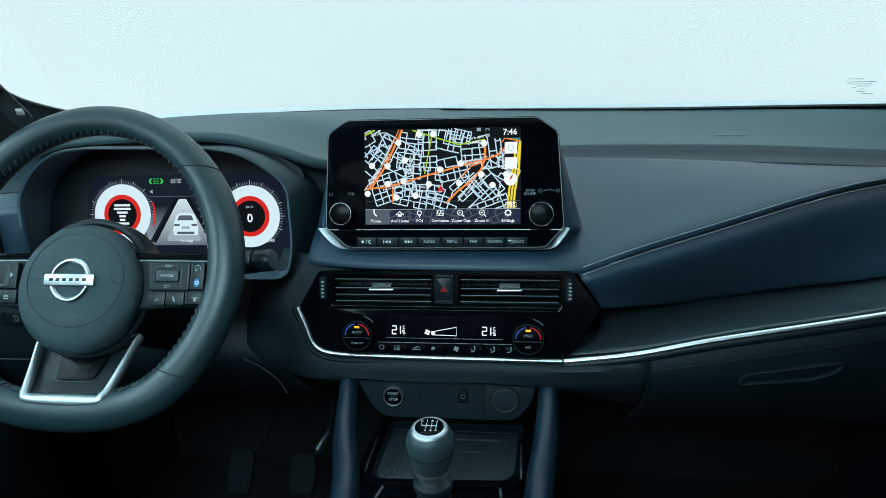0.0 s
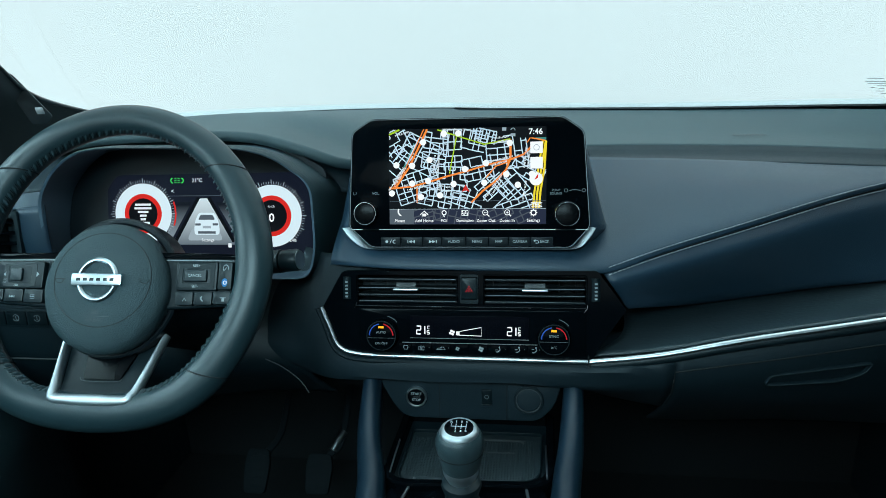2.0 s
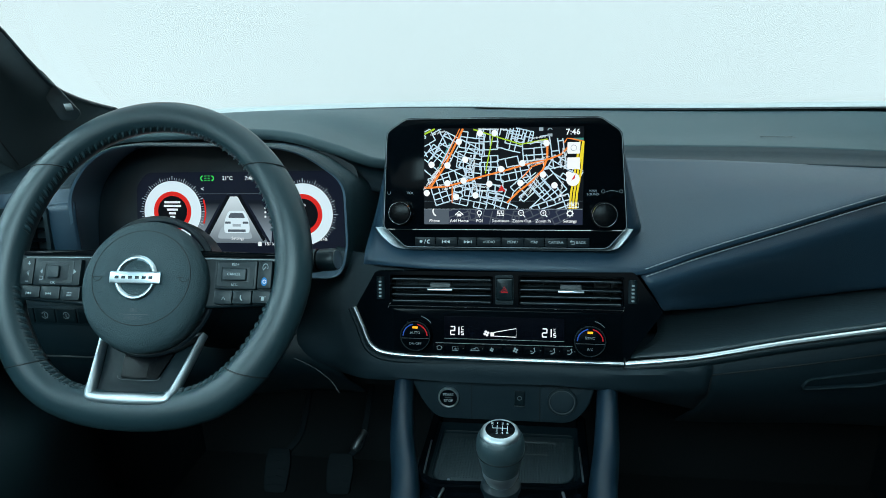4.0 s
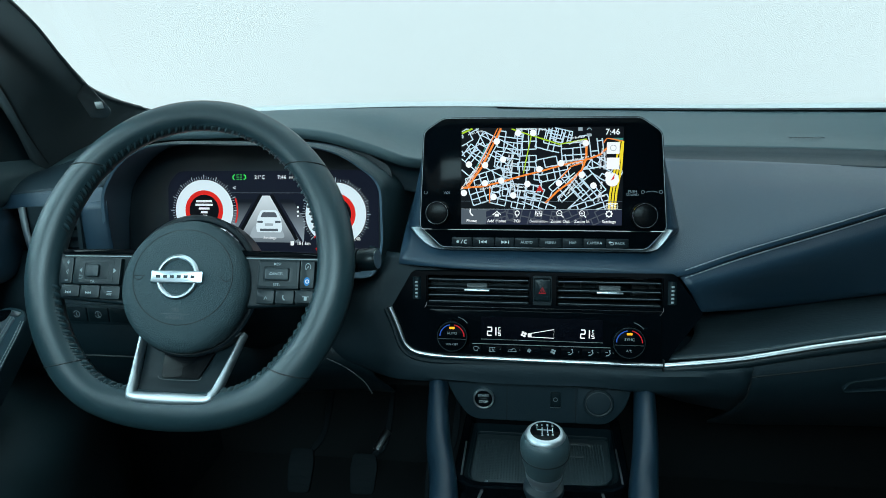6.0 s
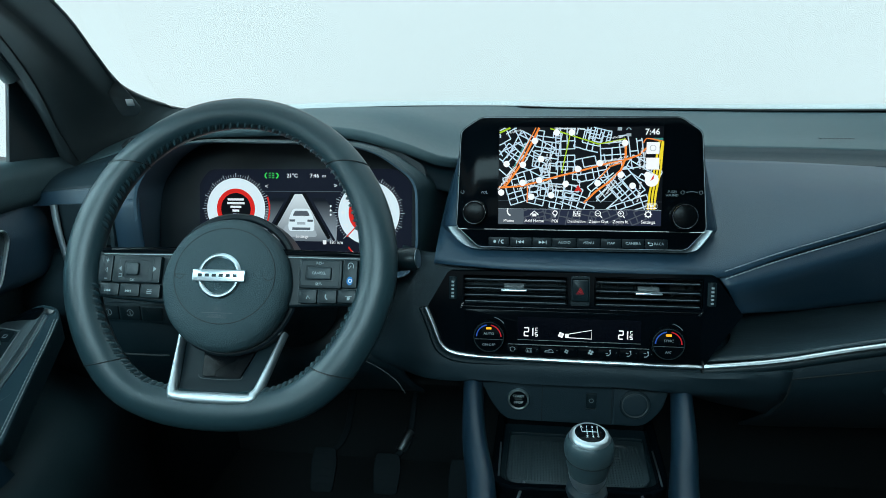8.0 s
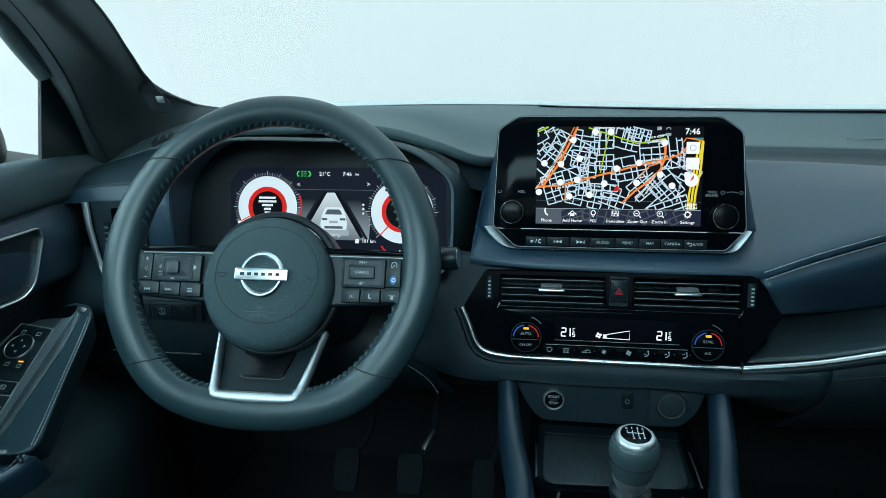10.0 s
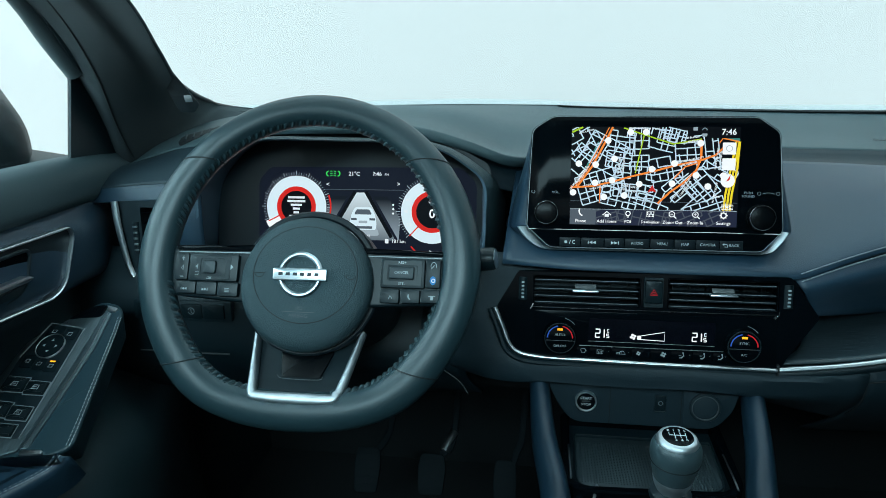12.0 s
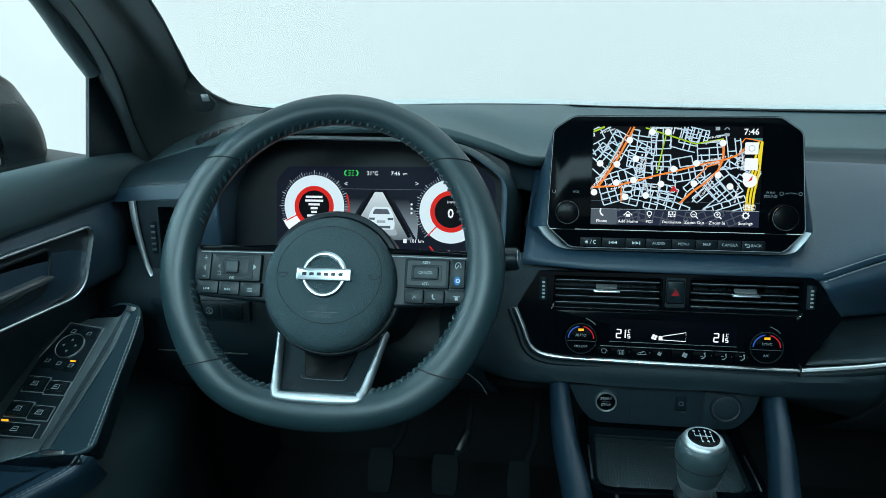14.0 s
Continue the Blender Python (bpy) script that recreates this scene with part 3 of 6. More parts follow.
# glove box
glove = [[(0.2385, 0.7175, 0.8475), (0.3, 0.722, 0.859), (0.45, 0.722, 0.888), (0.6, 0.728, 0.914), (0.76, 0.74, 0.938)],
         [(0.2385, 0.7108, 0.830), (0.3, 0.712, 0.84), (0.45, 0.714, 0.867), (0.6, 0.72, 0.893), (0.76, 0.73, 0.917)],
         [(0.2385, 0.7218, 0.7962), (0.3, 0.724, 0.80), (0.45, 0.73, 0.82), (0.6, 0.738, 0.84), (0.76, 0.75, 0.86)],
         [(0.2385, 0.7668, 0.745), (0.3, 0.77, 0.745), (0.45, 0.775, 0.755), (0.6, 0.78, 0.765), (0.76, 0.79, 0.78)],
         [(0.2385, 0.853, 0.674), (0.3, 0.86, 0.67), (0.45, 0.87, 0.67), (0.6, 0.87, 0.67), (0.76, 0.87, 0.68)]]
sheet("glove_box", glove, DARK, dash, "dark grained glove box", n=40, m=24)
part("joint", tube(curve([(0.239, 0.7115, 0.838), (0.239, 0.7105, 0.82), (0.239, 0.7175, 0.795), (0.238, 0.742, 0.765)], 12), 0.0011, 6), SEAM, dash)
part("glove_box_joint", tube(curve([(0.239, 0.7105, 0.826), (0.35, 0.7095, 0.846), (0.45, 0.7115, 0.8645), (0.6, 0.7175, 0.891)], 30), 0.0009, 6), SEAM, dash)
hb = band(rpoly([(-62, -10), (-54, 5), (58, 11), (48, -4), (20, -12)], 6), inset(rpoly([(-62, -10), (-54, 5), (58, 11), (48, -4), (20, -12)], 6), 1.6), -5, 0.6, 0.4)
hob = part("glove_box_latch", hb, DARK, dash, "dark glove box latch", k=MM)
hob.matrix_basis = panel_pose(0.405, 0.7162, 0.824, -8, 8)
# centre pad under the bright strip
sheet("centre_pad", [
    [(-0.36, 0.86, 0.95), (-0.25, 0.81, 0.955), (-0.20, 0.775, 0.955), (-0.1, 0.765, 0.955), (0.09, 0.775, 0.93), (0.15, 0.80, 0.842), (0.239, 0.80, 0.845)],
    [(-0.36, 0.83, 0.89), (-0.26, 0.785, 0.89), (-0.205, 0.752, 0.89), (-0.1, 0.747, 0.89), (0.09, 0.755, 0.88), (0.15, 0.775, 0.84), (0.239, 0.775, 0.843)],
    [(-0.36, 0.81, 0.838), (-0.26, 0.765, 0.838), (-0.20, 0.725, 0.836), (-0.12, 0.711, 0.834), (0.0, 0.709, 0.834), (0.15, 0.709, 0.832), (0.239, 0.7165, 0.842)],
    [(-0.36, 0.80, 0.818), (-0.26, 0.758, 0.815), (-0.20, 0.722, 0.813), (-0.12, 0.708, 0.815), (0.0, 0.706, 0.815), (0.15, 0.706, 0.815), (0.239, 0.7092, 0.826)],
    [(-0.36, 0.81, 0.795), (-0.26, 0.77, 0.79), (-0.20, 0.73, 0.795), (-0.12, 0.716, 0.802), (0.0, 0.714, 0.803), (0.15, 0.714, 0.797), (0.239, 0.7205, 0.796)],
    [(-0.36, 0.86, 0.775), (-0.26, 0.83, 0.77), (-0.20, 0.80, 0.78), (-0.12, 0.79, 0.797), (0.0, 0.79, 0.798), (0.15, 0.765, 0.765), (0.239, 0.767, 0.745)],
], DARK, dash, "dark grained pad", n=50, m=30)
part("pad_edge", tube(curve([(-0.31, 0.772, 0.80), (-0.275, 0.757, 0.794), (-0.245, 0.742, 0.782), (-0.232, 0.737, 0.766)], 20), 0.0008, 6), EMBOSS, dash)
# knee panel below the instruments
sheet("knee_panel", [
    [(-0.77, 0.775, 0.95), (-0.6, 0.775, 0.945), (-0.45, 0.80, 0.945), (-0.3, 0.815, 0.94), (-0.19, 0.775, 0.94)],
    [(-0.77, 0.738, 0.905), (-0.6, 0.738, 0.905), (-0.45, 0.765, 0.90), (-0.3, 0.80, 0.90), (-0.22, 0.80, 0.90)],
    [(-0.77, 0.728, 0.865), (-0.6, 0.728, 0.865), (-0.45, 0.75, 0.85), (-0.3, 0.79, 0.85), (-0.22, 0.79, 0.85)],
    [(-0.77, 0.735, 0.80), (-0.6, 0.735, 0.80), (-0.45, 0.75, 0.79), (-0.3, 0.77, 0.79), (-0.24, 0.77, 0.785)],
    [(-0.77, 0.80, 0.72), (-0.6, 0.80, 0.71), (-0.45, 0.81, 0.71), (-0.3, 0.82, 0.72), (-0.22, 0.82, 0.72)],
], BLACK, dash, "black knee panel", n=40, m=24)
# underside that closes the footwell
part("underside", block(-0.77, 0.88, 0.70, 0.77, 1.3, 0.72), CARPET, dash, smooth=False)

# instrument hood: ring from the outer surround to the rim, then the tunnel inwards
hexa = [(-0.612, 0.92), (-0.602, 1.035), (-0.572, 1.074), (-0.535, 1.097), (-0.494, 1.102), (-0.30, 1.098), (-0.258, 1.087), (-0.209, 1.051), (-0.211, 0.961), (-0.224, 0.92)]
hx = rpoly(hexa, 0.02, 5)
cx, cz = -0.405, 1.0


def ring3(s, y, dz=0.0, lean=0.0):
    return [(cx + (x - cx) * s, y + lean * (z - cz), cz + (z - cz) * s + dz) for x, z in hx]


hood = grid([ring3(1.08, 0.93, -0.05), ring3(1.05, 0.86, -0.022), ring3(1.028, 0.795, -0.004), ring3(1.005, 0.772), ring3(0.99, 0.767)], wrap=True)
part("instrument_hood", hood, HUB, dash, "matt grey instrument hood")
tun = grid([ring3(0.992, 0.7665), ring3(0.975, 0.768), ring3(0.955, 0.80), ring3(0.93, 0.85)], wrap=True)
part("hood_tunnel", tun, TUNNEL, dash, "tunnel round the instruments, light put into its colour")
# leather beside the outer vent
# Cap in the dark lower plastic: the pillar's shade put into its colour.
sheet("outer_cap", [
    [(-0.775, 0.83, 1.045), (-0.70, 0.845, 1.065), (-0.63, 0.86, 1.085), (-0.60, 0.86, 1.085)],
    [(-0.775, 0.80, 1.040), (-0.70, 0.805, 1.053), (-0.63, 0.81, 1.063), (-0.60, 0.815, 1.066)],
    [(-0.775, 0.774, 1.027), (-0.70, 0.773, 1.0365), (-0.63, 0.775, 1.041), (-0.60, 0.78, 1.043)],
], DARK, dash, "matt cap over the side vent, pillar shade in its colour", n=24, m=16)
sheet("outer_leather", [
    [(-0.775, 0.775, 1.028), (-0.70, 0.775, 1.0375), (-0.63, 0.777, 1.042), (-0.60, 0.782, 1.044)],
    [(-0.775, 0.772, 1.02), (-0.70, 0.770, 1.028), (-0.63, 0.772, 1.032), (-0.598, 0.778, 1.034)],
    [(-0.775, 0.766, 1.012), (-0.70, 0.764, 1.016), (-0.63, 0.766, 1.02), (-0.598, 0.772, 1.022)],
], NAVY, dash, "navy leather with a stitched seam", n=24, m=16)
sheet("outer_leather_side", [
    [(-0.635, 0.766, 1.021), (-0.615, 0.768, 1.023), (-0.596, 0.772, 1.024)],
    [(-0.635, 0.762, 0.98), (-0.615, 0.763, 0.98), (-0.596, 0.768, 0.98)],
    [(-0.635, 0.762, 0.92), (-0.615, 0.763, 0.92), (-0.596, 0.768, 0.92)]], NAVY, dash, n=8, m=10)
stitches(curve([(-0.72, 0.7735, 1.031), (-0.66, 0.7735, 1.036), (-0.60, 0.781, 1.040)], 20), 0.004, 0.0018, 0.0005, EMBOSS, dash, (0, -0.6, 0.6))
am_bm = bmesh.new()
for i in range(9):
    slab(rect(-27 + i * 6.2, -4, -23 + i * 6.2, 4 - 3 * (i % 3 == 1)), -0.8, 0.5, bm=am_bm)
am = part("airbag_mark", am_bm, EMBOSS, dash, "embossed airbag mark", k=MM)
am.matrix_basis = pose(0.442, 1.153, 1.0503, -1.5, 0.6, -4)
# demister outlet at the outer end: a dark frame with blades across
outlet = part("demister_outlet", slab(rpoly([(-46, -13), (44, -13), (50, 12), (-38, 13)], 7), -4, 1.2, 0.8), SEAM, dash, "black demister outlet", k=MM)
outlet.matrix_basis = pose(-0.632, 0.882, 1.0945, 12, -13, 26)
for i in range(7):
    sl = part("demister_slat", block(-0.0012, -0.011, -0.002, 0.0012, 0.011, 0.0026, 0.0006), BLACK, dash)
    sl.matrix_basis = outlet.matrix_basis @ pose(-0.033 + i * 0.0115, 0, 0.001, 0, 24, -8)


# outer air vent with its bright blade
def outer_vent():
    t = thing("air_vent", panel_pose(-0.668, 0.758, 0.965, 6), "black side air vent with a bright metal blade", "air vent", "air vents")
    part("housing", pierced(rpoly([(-46, 52), (36, 54), (36, -42), (-22, -54), (-36, -50)], 6), [rpoly(rect(-12, -32, 30, 44), 3)], -30, 2), BLACK, t, k=MM)
    part("duct", slab(rect(-14, -36, 34, 48), -42, -34), BLACK, t, k=MM)
    for i in range(5):
        part("slat", shift(block(-12, -1, -9, 30, 1, 1, 0.4), pose(0, -24 + i * 15, -4, 12)), GLOSS, t, k=MM)
    part("tab", block(8, -15, 0, 30, -11, 6, 1), CHROME, t, k=MM)
    part("thumb_wheel", tube([(-20, -20, 0), (-20, 24, 0)], 5, 12), KEY, t, k=MM)
    for i in range(5):
        part("grip", block(-23, -16 + i * 8, 3.5, -17, -13 + i * 8, 6, 0.5), STEEL, t, k=MM)
    line = curve([(-46, 52, 2), (-43, 20, 3), (-38, -10, 3), (-33, -34, 3), (-26, -52, 2), (-12, -60, 0)], 30)
    part("bright_blade", tube([p + Vector((0, 0, 4)) for p in line], lambda s: (5.6 - 2.0 * s, 3.5), 8, up=(0, 0, 1)), CHROME, t, "satin chrome blade", k=MM)


outer_vent()


# row of small switches on the knee panel
def knee_switches():
    t = thing("switch_row", panel_pose(-0.617, 0.728, 0.876, 4), "row of small black switches on the knee panel", "switch panel")
    part("frame", slab(rpoly(rect(-72, -15, 68, 13), 3), -8, 2, 0.8), BLACK, t, k=MM)
    for i in range(4):
        b = part("switch", slab(rpoly(rect(-66 + i * 32, -11, -37 + i * 32, 9), 1.5), 1, 4.5, 1), KEY, t, k=MM)
        if i in (1, 2):
            part("symbol", stroke(arc(-51.5 + i * 32, 0, 4.5, 200, 520, 14), 1.1, 4.5, 4.7), INKD, b, k=MM)
            part("symbol", stroke([(-51.5 + i * 32, 3), (-51.5 + i * 32, -2), (-48 + i * 32, -4)], 1.1, 4.5, 4.7), INKD, b, k=MM)
    part("lower_line", slab(rect(-70, -62, 60, -60.5), 0, 2), EMBOSS, t, k=MM)


knee_switches()


# ---------------------------------------------------------------- centre screen
def icon_bars(parent, x, y, w, rows, material, z, k=MM):
    bm = bmesh.new()
    for i in range(rows):
        slab(rect(x - w / 2, y - i * 2.4 - 0.7, x + w / 2 * (1 - 0.3 * (i % 2)), y - i * 2.4 + 0.7), z, z + 0.1, bm=bm)
    return part("symbol", bm, material, parent, k=k)


def circle_at(r, z, n=48):
    return [(x, y, z) for x, y in circle(0, 0, r, n)]


def knob(parent, x, y, r, h, name="knob", ring=BRIGHT):
    prof = [(r * 1.06, 0), (r * 1.06, h * 0.15), (r, h * 0.2), (r * 0.97, h * 0.85), (r * 0.9, h * 0.97), (r * 0.82, h)]
    kb = part(name, shift(turned(prof, 40), pose(x, y, 0)), KNOB, parent, k=MM)
    part("rim", shift(tube(circle_at(r * 0.955, h * 0.94, 48), 0.42, 6, closed=True), pose(x, y, 0)), ring, kb, k=MM)
    return kb


def centre_screen():
    t = thing("infotainment_screen", panel_pose(-0.0115, 0.769, 1.0565, 14.4), "lit touchscreen with a street map in a gloss black surround", "screen")
    outline = [(-120, 72), (117, 70.5), (142, 53), (149.5, -62), (127, -87.5), (-121, -87.5), (-149, -62), (-144.5, 56)]
    o = rpoly(outline, [6, 6, 7, 4, 6, 6, 4, 7], 5)
    part("bezel", slab(o, -14, 0, 1.5), GLOSS, t, "gloss black surround", k=MM)
    part("rim", band(inset(o, -1.2), inset(o, 0.2), -12, -0.8, 0.3), KEY, t, k=MM)
    part("edge", band(inset(o, -0.2), inset(o, 0.5), -2, 0.3, 0.2), EMBOSS2, t, "thin grey edge", k=MM)
    # shell behind
    def grow(f, w):
        return [(x * (1 + f * max(0.05, min(1.0, 0.62 - y / 95.0))), y * (1 + (0.25 * f if y < 0 else -0.25 * f)), w) for x, y in o]
    bm = grid([grow(-0.01, -8), grow(0.05, -11), grow(0.10, -18), grow(0.14, -30), grow(0.165, -46), grow(0.18, -66), grow(0.2, -110)], wrap=True)
    part("shell", bm, NAVY, t, "navy shell behind the screen", k=MM)
    # bright trim below
    lo_in = curve([(*p, 0) for p in ((-149, -62.5), (-136, -75.5), (-121, -87), (-60, -88), (0, -88), (60, -88), (127, -87), (139, -75.5), (149.5, -62.5))], 60)
    lo_out = curve([(*p, 0) for p in ((-161, -63), (-150.5, -77), (-130, -89.2), (-90, -90.6), (0, -90.6), (90, -90.6), (134, -89.4), (149, -77.5), (157.5, -64))], 60)
    bm = grid([[(p.x, p.y, -14) for p in lo_out], [(p.x, p.y, -3) for p in lo_out], [(p.x * 0.88 + q.x * 0.12, p.y * 0.88 + q.y * 0.12, -2) for p, q in zip(lo_out, lo_in)], [(p.x * 0.12 + q.x * 0.88, p.y * 0.12 + q.y * 0.88, -4.5) for p, q in zip(lo_out, lo_in)], [(p.x, p.y, -6) for p in lo_in], [(p.x, p.y, -14) for p in lo_in]])
    part("bright_trim", bm, SATIN, t, "satin chrome trim", k=MM)
    part("bright_line", tube([(-147, -65.4, 0.3), (0, -65.7, 0.3), (148, -66, 0.3)], 0.75, 8, up=(0, 1, 0)), BRIGHT, t, k=MM)
    edges = [-109, -83, -55, -31, -1, 27, 52, 79, 106]
    for i, (a, b) in enumerate(zip(edges, edges[1:])):
        key = part("button", slab(rpoly(rect(a + 0.5, -86, b - 0.5, -75), 1), -1, 1.0, 0.5), DEEP, t, k=MM)
        label = ("", "", "", "AUDIO", "MENU", "MAP", "CAMERA", "BACK")[i]
        mx = (a + b) / 2
        if label:
            words(label, 4.6, mx + (3 if label == "BACK" else 0), -80.5, 1.1, PRINT, key)
        if i == 0:
            part("symbol", slab(circle(mx - 5, -80.5, 1.8, 12), 1, 1.2), INK, key, k=MM)
            part("symbol", stroke([(mx - 1, -83), (mx + 1, -78)], 0.6, 1, 1.2), INK, key, k=MM)
            part("symbol", stroke(arc(mx + 5, -80.5, 2, 60, 300, 10), 1.1, 1, 1.2), INK, key, k=MM)
        if i in (1, 2):
            s = -1 if i == 1 else 1
            bm = slab([(mx - s * 4, -78.5), (mx - s * 4, -82.5), (mx, -80.5)], 1, 1.2)
            slab([(mx, -78.5), (mx, -82.5), (mx + s * 4, -80.5)], 1, 1.2, bm=bm)
            slab(rect(mx + s * 4.6, -82.5, mx + s * 5.4, -78.5), 1, 1.2, bm=bm)
            pieces("symbol", bm, INK, key, MM)
        if i == 7:
            part("symbol", stroke([(mx - 8, -82.3), (mx - 4.8, -82.3), (mx - 4.2, -80.6), (mx - 5, -79.4), (mx - 9, -79.4)], 0.7, 1, 1.2), INK, key, k=MM)
            part("symbol", slab([(mx - 8.4, -77.8), (mx - 8.4, -81), (mx - 10.4, -79.4)], 1, 1.2), INK, key, k=MM)
    knob(t, -126, -45, 14.2, 14)
    knob(t, 122, -47, 14.8, 14)
    part("symbol", stroke(arc(-142, -19.5, 2, -230, 50, 12), 0.6, 0, 0.2), INKD, t, k=MM)
    words("VOL", 4.6, -115, -20, 0.1, EMBOSS2, t)
    words("PUSH", 4.2, 109, -18, 0.1, EMBOSS2, t)
    words("SOUND", 4.2, 109, -22, 0.1, EMBOSS2, t)
    for x in (121, 142):
        part("symbol", stroke(arc(x, -18.5, 2, 0, 360, 12), 0.6, 0, 0.2), INKD, t, k=MM)
    part("symbol", stroke(arc(131.5, -33, 15.5, 65, 115, 12), 0.7, 0, 0.2), INKD, t, k=MM)
    disp = part("display", slab(rpoly(rect(-97.5, -59.5, 97.5, 59.5), 1.5), -0.5, 0.25), L_MAP, t, "lit navigation map", k=MM)
    street_map(disp)


def street_map(disp):
    """Streets as raised hair-thin strips on the display; 195 x 119 mm, the tool bar along its foot."""
    rng = random.Random(5)
    X0, X1, Y0, Y1 = -97, 97, -58.5, 59

    def clip(a, b):
        t0, t1 = 0.0, 1.0
        d = (b[0] - a[0], b[1] - a[1])
        for p, q in ((-d[0], a[0] - X0), (d[0], X1 - a[0]), (-d[1], a[1] - Y0), (d[1], Y1 - a[1])):
            if abs(p) < 1e-9:
                if q < 0:
                    return None
            else:
                r = q / p
                if p < 0:
                    t0 = max(t0, r)
                else:
                    t1 = min(t1, r)
        return None if t0 >= t1 else ((a[0] + d[0] * t0, a[1] + d[1] * t0), (a[0] + d[0] * t1, a[1] + d[1] * t1))

    def road(points, w, z, bm):
        for a, b in zip(points, points[1:]):
            c = clip(a, b)
            if c and (Vector(c[0]) - Vector(c[1])).length > 0.3:
                stroke(c, w, z - 0.05, z, bm)

    def quarter(cx, cy, w, h, ang, nx, ny, bm, drop=0.17, wd=1.4):
        """A block of streets, with some stretches left out."""
        m = Matrix.Rotation(radians(ang), 2)
        def at(u, v):
            p = m @ Vector((u, v))
            return (cx + p.x, cy + p.y)
        us = [-w / 2 + w * i / nx + rng.uniform(-0.18, 0.18) * w / nx for i in range(nx + 1)]
        vs = [-h / 2 + h * i / ny + rng.uniform(-0.18, 0.18) * h / ny for i in range(ny + 1)]
        for i, u in enumerate(us):
            for a, b in zip(vs, vs[1:]):
                if rng.random() > drop:
                    road([at(u, a), at(u + rng.uniform(-0.4, 0.4), b)], wd, 0.36, bm)
        for v in vs:
            for a, b in zip(us, us[1:]):
                if rng.random() > drop:
                    road([at(a, v), at(b, v + rng.uniform(-0.4, 0.4))], wd, 0.36, bm)

    bm = bmesh.new()
    for q in ((-84, 45, 36, 30, 28, 4, 4), (-58, 28, 40, 44, 62, 5, 4), (-40, 32, 28, 44, -8, 3, 7), (-84, 18, 32, 30, 50, 3, 4), (-18, 34, 22, 50, 2, 3, 6),
              (10, 44, 30, 22, -14, 4, 3), (22, 50, 30, 16, -14, 7, 4), (-62, -10, 56, 34, 18, 6, 5), (-22, -6, 44, 36, -4, 5, 5), (-30, -28, 60, 20, -12, 7, 3),
              (14, 10, 34, 26, 12, 4, 3), (34, -14, 36, 34, 42, 4, 4), (56, -12, 30, 36, 40, 4, 4), (62, 32, 26, 40, 8, 3, 4), (40, 30, 26, 22, 4, 2, 3),
              (74, 8, 20, 40, 60, 3, 4), (0, -26, 40, 22, -20, 4, 3), (60, -38, 50, 20, 20, 5, 3)):
        quarter(*q, bm)
    tagged(part("minor_street", bm, L_STREET, disp, k=MM), kind="stuff")
    def main(name, points, w, z, material):
        pts = [(min(max(x, X0), X1), min(max(y, Y0), Y1)) for x, y in points]
        part(name, stroke(pts, w, z - 0.05, z), material, disp, k=MM)

    for pts, w in (([(-49, 59), (-58, 40), (-72, 12), (-90, -14), (-97, -13)], 2.6), ([(-53, 59), (-64, 36), (-78, 8), (-93, -14)], 1.2),
                   ([(-97, -14), (-70, -12), (-46, -6), (-26, 0), (2, 7), (26, 14), (54, 20), (70, 26), (84, 40)], 2.2), ([(54, 20), (54, 44)], 2.6),
                   ([(54, 22), (49, 8), (36, -6), (20, -18), (6, -32)], 2.4), ([(54, 18), (36, 12), (24, -2)], 1.5), ([(-62, -12), (-62, -32)], 1.4), ([(74, 40), (78, 46), (97, 42)], 1.5)):
        main("main_road", pts, w, 0.42, L_ORANGE)
    for pts, w in (([(-36, 58), (-12, 50), (22, 39), (54, 45)], 1.6), ([(-12, 50), (-18, 20), (-21, 4)], 1.4), ([(-97, 53), (-84, 59)], 2.2)):
        main("secondary_road", pts, w, 0.41, L_LIME)
    for dx in (0, 3.6, 7.2):
        main("motorway", [(93 + dx, 42), (88 + dx, 10), (83 + dx, -20), (80 + dx, -58)], 2.4, 0.44, L_YELLOW)
    bm = slab([(84, 59), (97, 59), (97, 42), (84, 44)], 0.3, 0.38)
    part("park", bm, L_TEAL, disp, k=MM)
    part("park", slab([(-66, 42), (-62, 38), (-78, 8), (-82, 6)], 0.3, 0.34), L_TEAL, disp, k=MM)
    # pins
    for x, y in ((-54, 43), (-46, 21), (-88, 15), (-68, 14), (-28, 53), (-10, 53), (-2, 9), (24, 16), (53, 40), (49, 2), (-48, -5), (-16, -9), (22, -8), (-94, -20), (-68, -8), (-57, -25), (-33, -23), (63, -11), (80, 2)):
        part("map_pin", slab(circle(x, y, 3.9, 20), 0.3, 0.6, 0.1), L_WHITE, disp, k=MM)
    # street names as plain bars, along the streets
    bm = bmesh.new()
    for x, y, w, a in ((-80, 54, 18, 15), (-12, 57.5, 36, -2), (44, 47, 16, 8), (46, 42.5, 14, 8), (40, 20, 34, 14), (40, 15.5, 20, 14), (-40, 15, 24, 84), (-35, 16, 22, 84),
                       (-88, -2, 34, 56), (-83, 2, 24, 56), (-66, -8, 24, 14), (-64, -13.5, 20, 14), (-27, -12, 20, -10), (-27, -17, 18, -10), (34, -12, 32, 54), (38, -13, 22, 54), (72, 22, 24, 84), (76, 20, 22, 84), (71, -18, 24, 80)):
        c, s = math.cos(radians(a)), math.sin(radians(a))
        u = -w / 2
